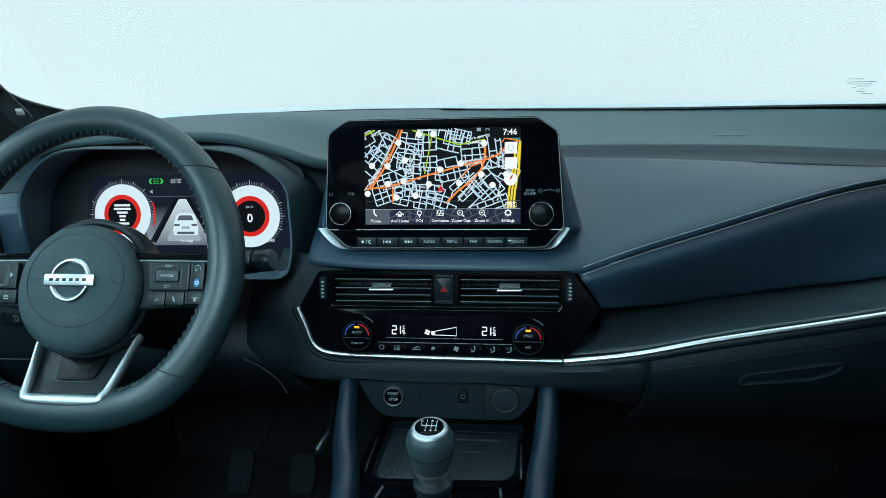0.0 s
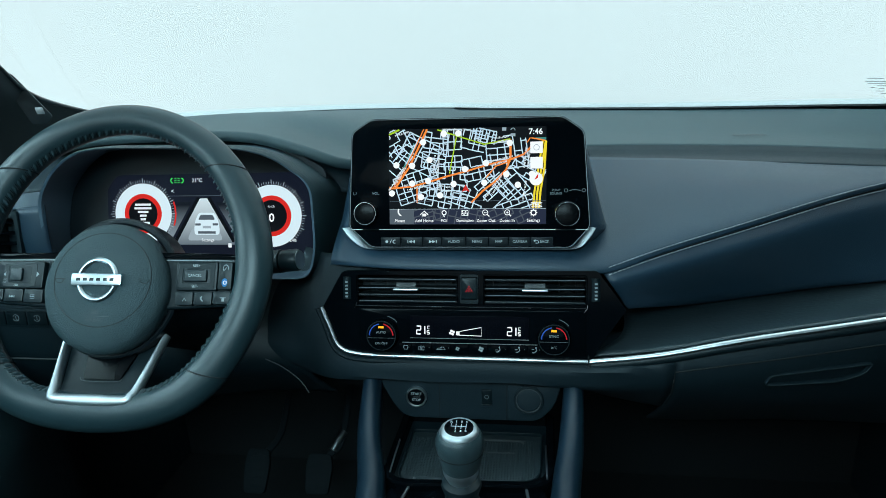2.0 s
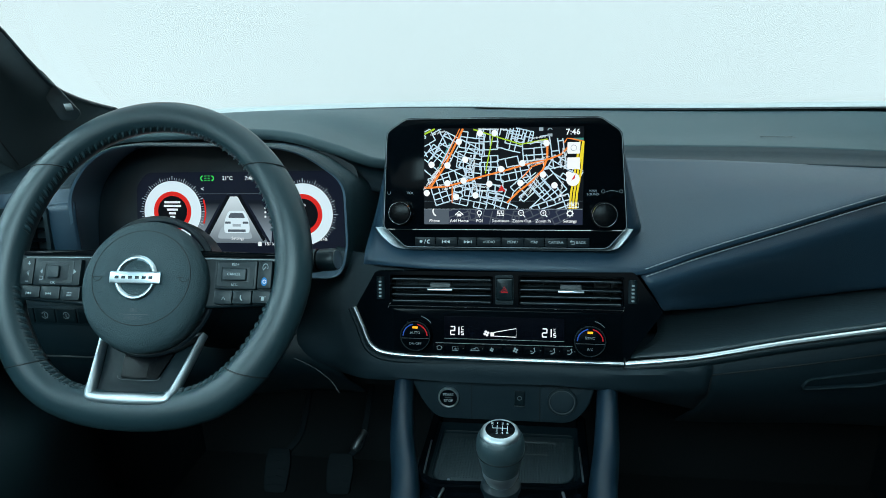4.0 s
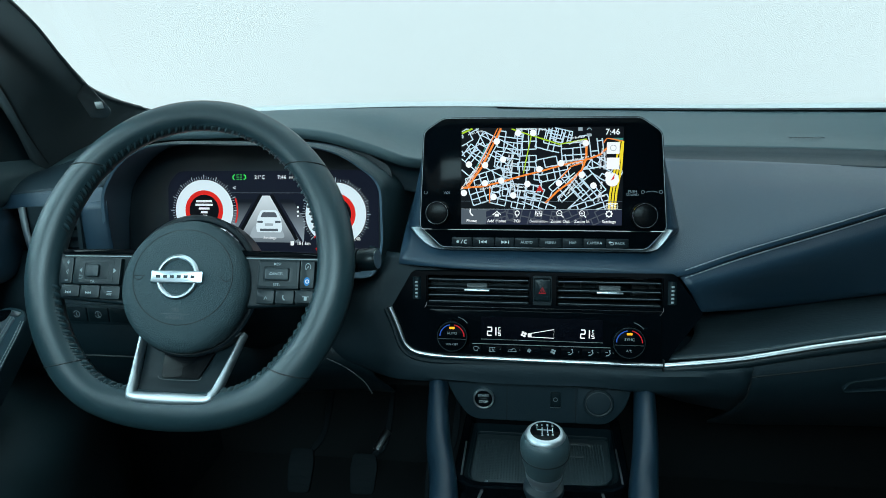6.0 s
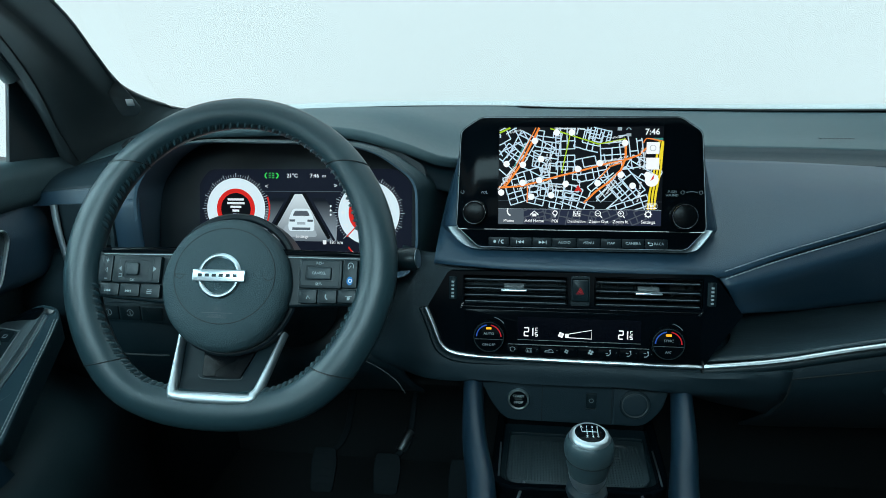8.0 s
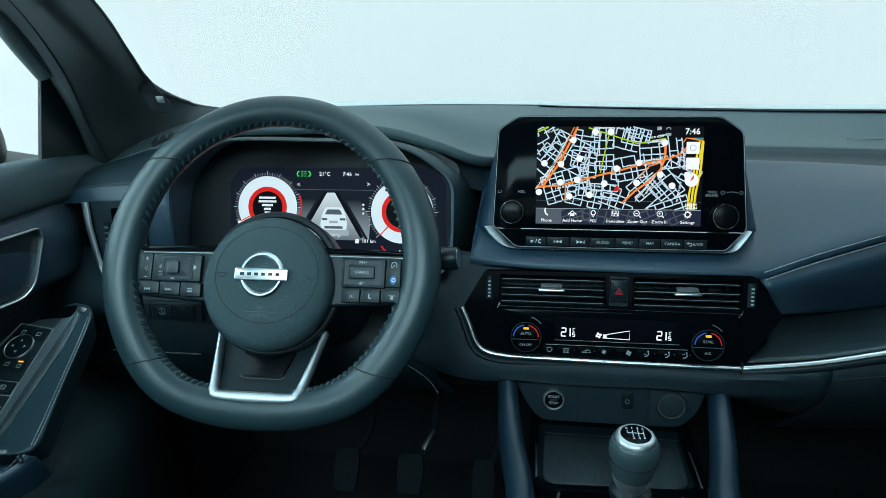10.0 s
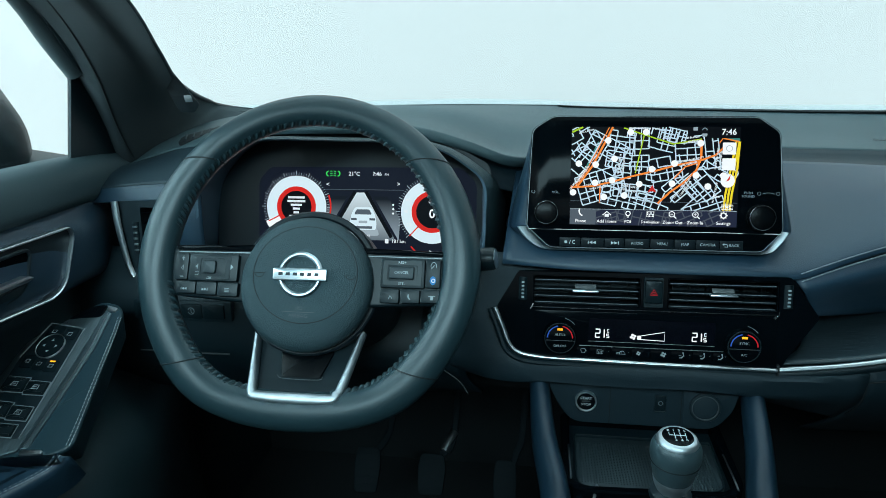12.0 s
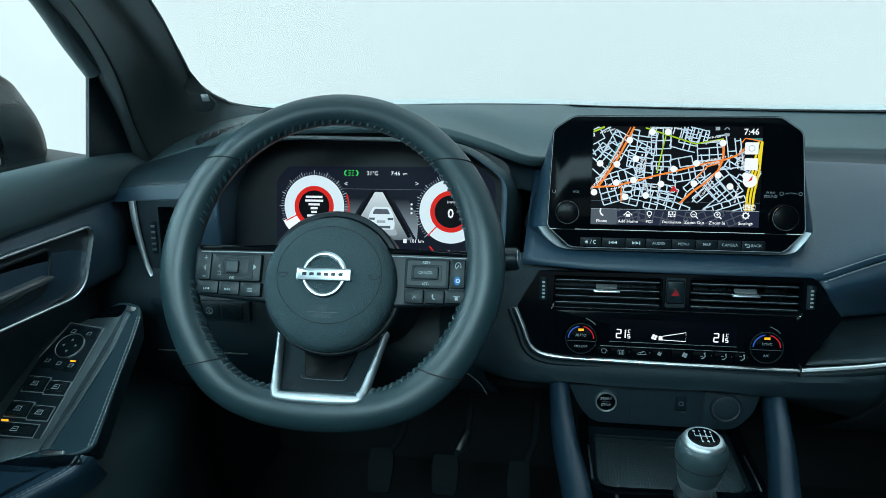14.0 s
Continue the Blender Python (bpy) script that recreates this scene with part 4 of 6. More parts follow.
        while u < w / 2:
            hgt, d = rng.choice((1.0, 1.0, 1.0, 1.5)), rng.uniform(0.9, 1.3)
            foot, head = (x + c * u + s * 1.0, y + s * u - c * 1.0), (x + c * u - s * hgt, y + s * u + c * hgt)
            stroke([foot, head], 0.75, 0.45, 0.5, bm)
            if rng.random() < 0.6:
                mid = rng.choice((-0.9, 0.0, 0.8))
                stroke([(x + c * u - s * mid, y + s * u + c * mid), (x + c * (u + d) - s * mid, y + s * (u + d) + c * mid)], 0.55, 0.45, 0.5, bm)
            u += d + (1.1 if rng.random() < 0.16 else 0.35)
    tagged(part("name_bar", bm, L_LABEL, disp, k=MM), kind="stuff")
    part("position_arrow", slab([(-6, -19), (-1, -10), (4, -19), (-1, -17)], 0.5, 0.8), L_RED, disp, k=MM)
    # tool bar
    bar = part("tool_bar", slab(rect(-97, -58.7, 97, -40), 0.5, 0.62), L_BAR, disp, k=MM)
    Y1 = -40.6
    dim = bmesh.new()
    for q in ((-62, -48, 60, 26, 18, 7, 4), (-10, -48, 60, 24, -12, 7, 3), (48, -50, 56, 26, 24, 6, 4)):
        quarter(*q, dim)
    for v in dim.verts:
        v.co.z += 0.275
    tagged(part("faint_street", dim, L_FAINT, bar, k=MM), kind="stuff")
    part("tool_line", slab(rect(-97, -40.2, 97, -39.6), 0.6, 0.66), L_GREY, bar, k=MM)
    part("tool_line", slab(rect(-97, -30.4, 97, -29.9), 0.6, 0.66), L_ROAD, bar, k=MM)
    part("active_key", slab(rect(-97, -58.7, -66, -40.4), 0.62, 0.66), L_ROAD, bar, k=MM)
    for s, x in (("Phone", -84), ("Add Home", -53), ("POI", -28), ("Destination", -2), ("Zoom Out", 24), ("Zoom In", 50), ("Settings", 82)):
        words(s, 5.2 if len(s) < 10 else 4.6, x, -54.5, 0.75, L_WHITE, bar, bold=0.06)
    icons = bmesh.new()
    stroke(arc(-80, -42.5, 6, 150, 250, 8), 1.7, 0.7, 0.8, icons)
    stroke([(-58, -47), (-53, -42.5), (-48, -47)], 1.2, 0.7, 0.8, icons)
    slab(rect(-55.5, -49, -50.5, -45.5), 0.7, 0.8, bm=icons)
    stroke(arc(-28, -44.5, 2.6, 0, 360, 14), 1.2, 0.7, 0.8, icons)
    stroke([(-30, -46), (-28, -50), (-26, -46)], 1.0, 0.7, 0.8, icons)
    stroke([(-6, -42), (2, -42), (2, -48), (-6, -48)], 0.8, 0.7, 0.8, icons, closed=True)
    for i in range(8):
        slab(rect(-5.8 + 2 * (i % 4), -44.2 - 1.9 * (i // 4 + i % 2), -4.4 + 2 * (i % 4), -42.6 - 1.9 * (i // 4 + i % 2)), 0.7, 0.8, bm=icons)
    for x in (23, 50):
        stroke(arc(x, -44.5, 3.2, 0, 360, 16), 0.9, 0.7, 0.8, icons)
        stroke([(x + 2.3, -46.8), (x + 5, -49.5)], 1.2, 0.7, 0.8, icons)
        stroke([(x - 1.7, -44.5), (x + 1.7, -44.5)], 0.7, 0.7, 0.8, icons)
    stroke([(50, -46.2), (50, -42.8)], 0.7, 0.7, 0.8, icons)
    stroke(arc(82, -45, 3, 0, 360, 16), 1.4, 0.7, 0.8, icons)
    for i in range(8):
        a = math.pi * i / 4
        stroke([(82 + 3 * math.cos(a), -45 + 3 * math.sin(a)), (82 + 4.6 * math.cos(a), -45 + 4.6 * math.sin(a))], 1.3, 0.7, 0.8, icons)
    pieces("symbol", icons, L_WHITE, bar, MM)
    # keys on the right and the clock
    part("clock_field", slab(rect(58, 46, 97, 59), 0.46, 0.55), L_MAP, disp, k=MM)
    words("7:46", 10, 84.5, 53, 0.7, L_WHITE, disp, bold=0.15)
    ic = slab(rpoly(rect(54, 48, 60, 51.5), 0.8), 0.56, 0.66)
    slab(rect(44, 55, 49, 59), 0.56, 0.66, bm=ic)
    stroke(arc(57, 55.5, 2.5, 0, 180, 8), 1, 0.56, 0.66, ic)
    pieces("symbol", ic, L_GREY, disp, MM)
    for y in (34, 15.5):
        part("map_key", slab(rpoly(rect(78, y - 7, 93, y + 7), 1), 0.5, 0.7, 0.1), L_WHITE, disp, k=MM)
    kk = part("compass_key", slab(circle(85, -4, 8, 28), 0.5, 0.7, 0.1), L_WHITE, disp, k=MM)
    part("needle", slab([(83, -5), (87, -3), (88, 3)], 0.7, 0.8), L_RED, kk, k=MM)
    part("symbol", stroke(arc(85.5, 34, 3.4, 0, 360, 16), 0.6, 0.7, 0.8), L_GREY, disp, k=MM)
    words("50m", 4.6, 73, -23, 0.6, L_WHITE, disp)
    part("tmc_frame", stroke([(79, -38), (92, -38), (92, -32.5), (79, -32.5)], 0.9, 0.66, 0.75, closed=True), L_WHITE, disp, k=MM)
    words("TMC", 5, 85.5, -35.3, 0.75, L_WHITE, disp, bold=0.1)


centre_screen()

# ---------------------------------------------------------------- centre vents and climate panel
FACE = panel_pose(-0.009, 0.7195, 0.895, 12.5)


def fascia():
    t = thing("centre_fascia", FACE, "gloss black centre fascia with a satin chrome edge", "fascia")
    o = rpoly([(-160, 51), (156, 53), (190, 6), (158, -40), (150, -55), (-150, -55), (-168, -42), (-187, 4)], [4, 4, 3, 6, 2, 18, 14, 6], 5)
    part("plate", pierced(o, [rpoly(rect(-142, 11, -13, 47), 3), rpoly(rect(18, 11, 144, 48), 3)], -16, -2), GLOSS, t, "gloss black plate", k=MM)
    part("backing", slab(inset(o, 3), -60, -52), BLACK, t, k=MM)
    line = curve([(-188, 5, 0), (-178, -18, 0), (-169, -40, 0), (-158, -50, 0), (-140, -54, 0), (-110, -55.5, 0), (0, -57, 0), (145, -57.5, 0)], 90)
    part("bright_strip", tube(line, lambda s: (2.7 if s > 0.12 else 3.2, 3.2), 12), CHROME, t, "satin chrome strip", k=MM)
    foot = curve([(-194, 3, -4), (-184, -21, -4), (-175, -45, -4), (-162, -57, -4), (-141, -62, -4), (-110, -63, -4), (0, -64, -4), (145, -64, -4)], 90)
    part("strip_foot", tube([p + Vector((0, 0, -3)) for p in foot], (4.5, 5), 10), BLACK, t, "satin black lip below the strip", k=MM)
    part("joint", slab(rect(145, -64, 146.4, -50), -4, 5), SEAM, t, k=MM)
    part("bright_line", tube([(-143, 7.6, -0.6), (0, 7.6, -0.6), (143, 7.6, -0.6)], 0.75, 8, up=(0, 1, 0)), BRIGHT, t, k=MM)
    part("bright_line", stroke([(-144, 5), (-141, 12)], 1.6, -2, 0.4), BRIGHT, t, k=MM)
    part("bright_line", stroke([(140, 3), (144, 8), (144, 12)], 1.0, -2, 0.4), BRIGHT, t, k=MM)
    part("hazard_frame", band(rpoly(rect(-10, 12, 12.5, 48), 2), rpoly(rect(-8.8, 17, 11.3, 45), 2), -2, 1.2, 0.3), KEY, t, k=MM)
    hz = part("hazard_button", slab(rpoly(rect(-8.5, 18, 11, 44), 2), -2, 2.5, 1), KEY, t, "black hazard button with a red triangle", k=MM)
    tri = [(1.2 + 4.8 * math.cos(radians(a)), 29.5 + 4.8 * math.sin(radians(a))) for a in (90, 210, 330)]
    part("triangle", stroke(tri, 0.9, 2.5, 2.8, closed=True), L_RED2, hz, k=MM)
    part("triangle", stroke([tuple(Vector((1.2, 29.5)).lerp(Vector(p), 0.42)) for p in tri], 0.7, 2.5, 2.8, closed=True), L_RED2, hz, k=MM)


def centre_vent(x0, x1, tab0, tab1, wheel_x):
    t = thing("air_vent", FACE, "black centre air vent with thin slats and a metal tab", "air vent", "air vents")
    xs = rect(x0, 11, x1, 47.5)
    part("frame", band(rpoly(xs, 3), inset(rpoly(xs, 3), 1.2), -40, -2.2, 0.4), GLOSS, t, k=MM)
    for v in (41, 30, 21.5, 13.5):
        s = part("slat", block(x0 + 2, v - 1.6, -26, x1 - 2, v + 0.9, -4, 0.5), DEEP, t, k=MM)
        part("edge", block(x0 + 3, v + 0.1, -4.2, x1 - 3, v + 0.7, -3.6), INKD, s, k=MM)
    for i in range(6):
        x = x0 + (x1 - x0) * (i + 0.5) / 6
        part("vane", block(x - 0.8, 12, -40, x + 0.8, 46, -28), DEEP, t, k=MM)
    tb = part("tab", block(tab0, 27.6, -5, tab1, 30.0, 3.2, 0.8), CHROME, t, "satin metal tab", k=MM)
    part("tab_top", shift(block(tab0 + 3, -0.8, -6, tab1 - 3, 0.8, 1, 0.4), pose(0, 32.6, -1.5, 40)), EMBOSS, tb, k=MM)
    w = part("thumb_wheel", tube([(wheel_x, 16, -5), (wheel_x, 44, -5)], 6, 14, up=(1, 0, 0)), KEY, t, k=MM)
    part("slot", band(rpoly(rect(wheel_x - 4.5, 14, wheel_x + 4.5, 46), 2), rpoly(rect(wheel_x - 3, 15.5, wheel_x + 3, 44.5), 2), -2, -1.2), GLOSS, t, k=MM)
    for i in range(5):
        part("grip", block(wheel_x - 1.7, 18.2 + i * 4.6, 0, wheel_x + 1.7, 20.4 + i * 4.6, 1.4, 0.3), EMBOSS2, w, k=MM)


def digits(parent, text, x, y, h):
    """Seven-bar figures."""
    seg = {"0": "abcdef", "1": "bc", "2": "abged", "5": "afgcd"}
    w = h * 0.52
    lines = dict(a=((0, 1), (1, 1)), b=((1, 1), (1, .5)), c=((1, .5), (1, 0)), d=((0, 0), (1, 0)), e=((0, 0), (0, .5)), f=((0, .5), (0, 1)), g=((0, .5), (1, .5)))
    bm = bmesh.new()
    for i, ch in enumerate(text):
        hh = h if i < 2 else h * 0.44
        xx = x + (0, 0.52 * h, 1.32 * h)[i]
        ww = w if i < 2 else w * 0.55
        for s in seg[ch]:
            (a, b), (c, d) = lines[s]
            stroke([(xx + a * ww, y + b * hh), (xx + c * ww, y + d * hh)], h * (0.15 if i < 2 else 0.1), 0.3, 0.4, bm)
    stroke([(x + h * 1.62, y + h * 0.66), (x + h * 1.38, y + h * 0.66), (x + h * 1.38, y + h), (x + h * 1.62, y + h)], h * 0.08, 0.3, 0.4, bm)
    return part("figures", bm, L_WHITE, parent, k=MM)


def fan_icon(x, y, r, bm):
    for i in range(4):
        a = 90 * i + 20
        slab(circle(x + r * 0.55 * math.cos(radians(a)), y + r * 0.55 * math.sin(radians(a)), r * 0.42, 10), 0.3, 0.42, bm=bm)
    return bm


def climate():
    t = thing("climate_panel", FACE, "gloss black climate panel with lit temperature figures", "control panel")
    part("plate", slab(rpoly(rect(-138, -52, 142, 4), 2), -3, -0.4, 0.4), GLOSS, t, k=MM)
    d = part("display", slab(rpoly(rect(-73, -31, 74, -4), 2), -0.5, 0.2), SCREEN, t, "dark display with white figures", k=MM)
    digits(d, "215", -65, -27, 10)
    digits(d, "215", 48, -27, 10)
    ic = fan_icon(-20.5, -24.5, 4, bmesh.new())
    slab(rect(-15.5, -28, -11, -23), 0.3, 0.42, bm=ic)
    stroke([(-11, -27.6), (16, -28.3), (16, -17.5), (-11, -23)], 0.9, 0.3, 0.42, ic)
    pieces("symbol", ic, L_WHITE, d, MM)
    part("line", slab(rect(-73, -32.4, 74, -31.8), 0, 0.4), STEEL, t, k=MM)
    part("line", slab(rect(-84, -38.3, 84, -37.6), 0, 0.6), STEEL, t, k=MM)
    xs = [-88, -72, -46, -22, 0, 24, 49, 72, 90]
    for i, (a, b) in enumerate(zip(xs, xs[1:])):
        key = part("button", slab(rect(a + 0.6, -51, b - 0.6, -38.6), -0.4, 0.8, 0.4), GLOSS, t, k=MM)
        mx, bm = (a + b) / 2, bmesh.new()
        if i == 0:
            stroke(arc(mx + 1, -46, 5, 40, 140, 10), 0.8, 0.8, 1, bm)
            stroke([(mx - 2.5, -43), (mx - 1, -47), (mx + 3, -47), (mx + 4.5, -43)], 0.8, 0.8, 1, bm)
        elif i == 1:
            stroke([(mx - 4, -42), (mx + 4, -42), (mx + 4, -47.5), (mx - 4, -47.5)], 0.8, 0.8, 1, bm, closed=True)
            for j in (-2, 0, 2):
                stroke([(mx + j, -48), (mx + j + 0.4, -43.5)], 0.7, 0.8, 1, bm)
        elif i == 2:
            stroke([(mx - 7, -46.5), (mx - 5.5, -44.5), (mx - 2, -44), (mx, -42.5), (mx + 3, -42.5), (mx + 6, -46.5)], 0.8, 0.8, 1, bm, closed=True)
            stroke(arc(mx - 0.5, -45, 1.6, 30, 300, 8), 0.7, 0.8, 1, bm)
        elif i in (3, 4):
            fan_icon(mx + (4 if i == 4 else -3), -44.5, 3.2 if i == 3 else 4.2, bm)
            shift(bm, pose(0, 0, 0.6))
        else:
            stroke([(mx + 2, -42), (mx + 3, -45), (mx, -48), (mx - 3, -48)], 1.3, 0.8, 1, bm)
            slab(circle(mx + 2, -41, 1.2, 8), 0.8, 1, bm=bm)
            stroke([(mx - 4, -44 + (i - 6)), (mx - 0.5, -44 + (i - 6))], 0.8, 0.8, 1, bm)
        mid = Vector((mx, -45, 0))
        shift(bm, Matrix.Translation(mid) @ Matrix.Diagonal((0.86, 0.86, 1, 1)) @ Matrix.Translation(-mid))
        pieces("symbol", bm, EMBOSS2, key, MM)
        if i not in (3, 4):
            part("lamp", slab(rect(b - 3.6, -44.6, b - 2.6, -43.4), 0.8, 0.95), EMBOSS, key, k=MM)
    for x, y, up, down in ((-108, -28, "AUTO", "ON·OFF"), (104, -29, "SYNC", "A/C")):
        kb = part("knob", shift(turned([(20.6, -2), (20.6, 1), (19.6, 2.5), (19.4, 9), (18.6, 10.6), (17.2, 11)], 48), pose(x, y, 0)), GLOSS, t, "gloss black climate knob", k=MM)
        part("rim", shift(band(circle(0, 0, 18.7, 48), circle(0, 0, 17.6, 48), 10, 11.2, 0.2), pose(x, y, 0)), KEY, kb, k=MM)
        part("cold_arc", stroke(arc(x, y, 15, 100, 178, 16), 1.3, 11, 11.3), L_BLUE, kb, k=MM)
        part("warm_arc", stroke(arc(x, y, 15, 2, 80, 16), 1.3, 11, 11.3), L_RED2, kb, k=MM)
        part("lamp", slab(rect(x - 3.2, y + 9.6, x + 3.2, y + 12.2), 11, 11.3), L_AMBER, kb, k=MM)
        words(up, 4.6, x, y + 4.2, 11.2, EMBOSS2, kb)
        words(down, 4.3, x, y - 9.5, 11.2, EMBOSS2, kb)
        part("split", slab(rect(x - 17, y - 3, x + 17, y - 2.4), 10.9, 11.15), EMBOSS, kb, k=MM)
        part("pointer", stroke(arc(x, y, 23.5, 40, 75, 8), 0.8, -0.3, 0.2), INKD, t, k=MM)


fascia()
centre_vent(-141.5, -13.5, -94, -63, -154)
centre_vent(18.5, 143.5, 66, 97, 154)
climate()


# ---------------------------------------------------------------- lower switch panel
def lower_panel():
    t = thing("accessory_panel", panel_pose(-0.009, 0.7215, 0.775, 5), "dark lower panel with a start button and a power socket", "panel")
    o = rpoly([(-124, 32), (118, 32), (108, -6), (88, -30), (-88, -30), (-106, -6)], [2, 2, 10, 14, 14, 10], 5)
    part("plate", slab(o, -14, -1, 2), DARK, t, k=MM)
    part("socket_field", slab(rpoly([(48, 30), (116, 30), (106, -6), (86, -28), (48, -28)], [2, 2, 8, 12, 2], 5), -4, 0.6, 1), DARK, t, k=MM)
    for x in (-41, 46):
        part("joint", slab(rect(x - 0.5, -29, x + 0.5, 30), -1.2, -0.7), SEAM, t, k=MM)
    s = part("start_button", shift(turned([(12.6, -2), (12.6, 1), (12, 2.5), (10.6, 2.6)], 40), pose(-71, 1, 0)), GLOSS, t, "round black start button", k=MM)
    part("ring", band(circle(-71, 1, 13.6, 40), circle(-71, 1, 11.4, 40), -2, 4.4, 0.8), CHROME, s, k=MM)
    words("START", 5.0, -71, 5.2, 2.8, INK, s, bold=0.05)
    words("ENGINE", 2.6, -71, 1.2, 2.8, INKD, s)
    words("STOP", 5.0, -71, -3.2, 2.8, INK, s, bold=0.05)
    b = part("small_switch", slab(rpoly(rect(14, -7, 27, 13), 1), -1, 1.4, 0.6), KEY, t, k=MM)
    part("symbol", stroke(arc(20.5, 3.5, 2.6, 0, 360, 12), 0.9, 1.4, 1.6), INKD, b, k=MM)
    part("edge", slab(rect(14, -8, 27, -7.2), -1, 1.2), STEEL, b, k=MM)
    k = part("power_socket", band(circle(74, 1, 19, 44), circle(74, 1, 15.6, 44), -2, 4, 1), BLACK, t, "capped round power socket", k=MM)
    part("cap", slab(circle(74, 1, 15.2, 44), -2, 3, 1, dome=0.6), DARK, k, k=MM)
    part("ring", band(circle(74, 1, 16.2, 44), circle(74, 1, 15.2, 44), 2.4, 3.8, 0.2), EMBOSS, k, k=MM)


lower_panel()


# ---------------------------------------------------------------- centre console
def console():
    t = thing("centre_console", None, "dark centre console with navy leather side rails and a tray", "console")
    for s, x_top, x_low, lab in ((-1, -0.138, -0.1195, "navy leather rail"), (1, 0.1205, 0.1065, "navy leather rail")):
        a = [(x_top - 0.004 * -s, 0.775, 0.822), (x_top, 0.718, 0.781), (x_top * 0.955, 0.664, 0.747), (x_low, 0.612, 0.714), (x_low * 0.97, 0.54, 0.68), (x_low * 0.95, 0.40, 0.655), (x_low * 0.95, 0.05, 0.64)]
        part("side_rail", tube(curve(a, 60), lambda u: (0.011 + 0.0065 * min(1.0, u * 3.6), 0.024), 24), RAIL, t, lab)
        part("skirt", shift(block(-0.012, 0.0, 0.25, 0.012, 0.60, 0.645, 0.004), pose(x_low, 0.05, 0)), DARK, t)
    tray = rpoly([(-0.100, 0.775), (0.092, 0.775), (0.088, 0.630), (-0.104, 0.622)], [0.006, 0.006, 0.03, 0.03], 8)
    part("tray_floor", slab(inset(tray, 0.002), 0.690, 0.706), BLACK, t)
    part("tray_wall", band(inset(tray, -0.008), inset(tray, 0.003), 0.69, 0.722, 0.002), GLOSS, t, "gloss black tray rim")
    mat_o = rpoly([(-0.091, 0.742), (0.083, 0.742), (0.078, 0.642), (-0.094, 0.632)], [0.006, 0.006, 0.026, 0.026], 8)
    mt = part("rubber_mat", slab(mat_o, 0.705, 0.7095, 0.002), RUBBER, t, "ribbed rubber mat")
    part("mat_lip", band(inset(mat_o, -0.0012), inset(mat_o, 0.0012), 0.705, 0.7135, 0.0006), KEY, mt)
    bm = bmesh.new()
    for i in range(46):
        for j in range(26):
            x, y = -0.086 + i * 0.0035, 0.648 + j * 0.0032
            if x < 0.073:
                bmesh.ops.create_cone(bm, cap_ends=True, segments=4, radius1=0.0012, radius2=0.0007, depth=0.0012, matrix=Matrix.Translation((x, y, 0.7099)))
    tagged(part("pimple", bm, RUBBER, mt), kind="stuff")
    part("mat_step", stroke([(0.0, 0.727), (0.055, 0.727), (0.06, 0.722)], 0.003, 0.709, 0.7112), EMBOSS, mt)
    part("mat_step", stroke([(0.0, 0.700), (0.048, 0.700)], 0.002, 0.709, 0.7108), EMBOSS, mt)
    for x in (-0.101, 0.0865):
        part("tray_edge", tube(curve([(x, 0.70, 0.724), (x, 0.66, 0.724), (x, 0.635, 0.722)], 12), 0.0012, 6), STEEL, t)
    gate = rpoly([(-0.100, 0.619), (0.086, 0.627), (0.09, 0.40), (-0.104, 0.40)], 0.008)
    part("gear_plate", slab(gate, 0.69, 0.714, 0.003), GLOSS, t, "gloss black gear plate")
    for pts in (((-0.071, 0.634, 0.716), (-0.076, 0.61, 0.717), (-0.080, 0.58, 0.717), (-0.082, 0.45, 0.717)), ((0.061, 0.634, 0.716), (0.064, 0.61, 0.717), (0.066, 0.58, 0.717), (0.068, 0.45, 0.717))):
        part("bright_edge", tube(curve(pts, 20), (0.0018, 0.002), 8), CHROME, t, "satin chrome edge")


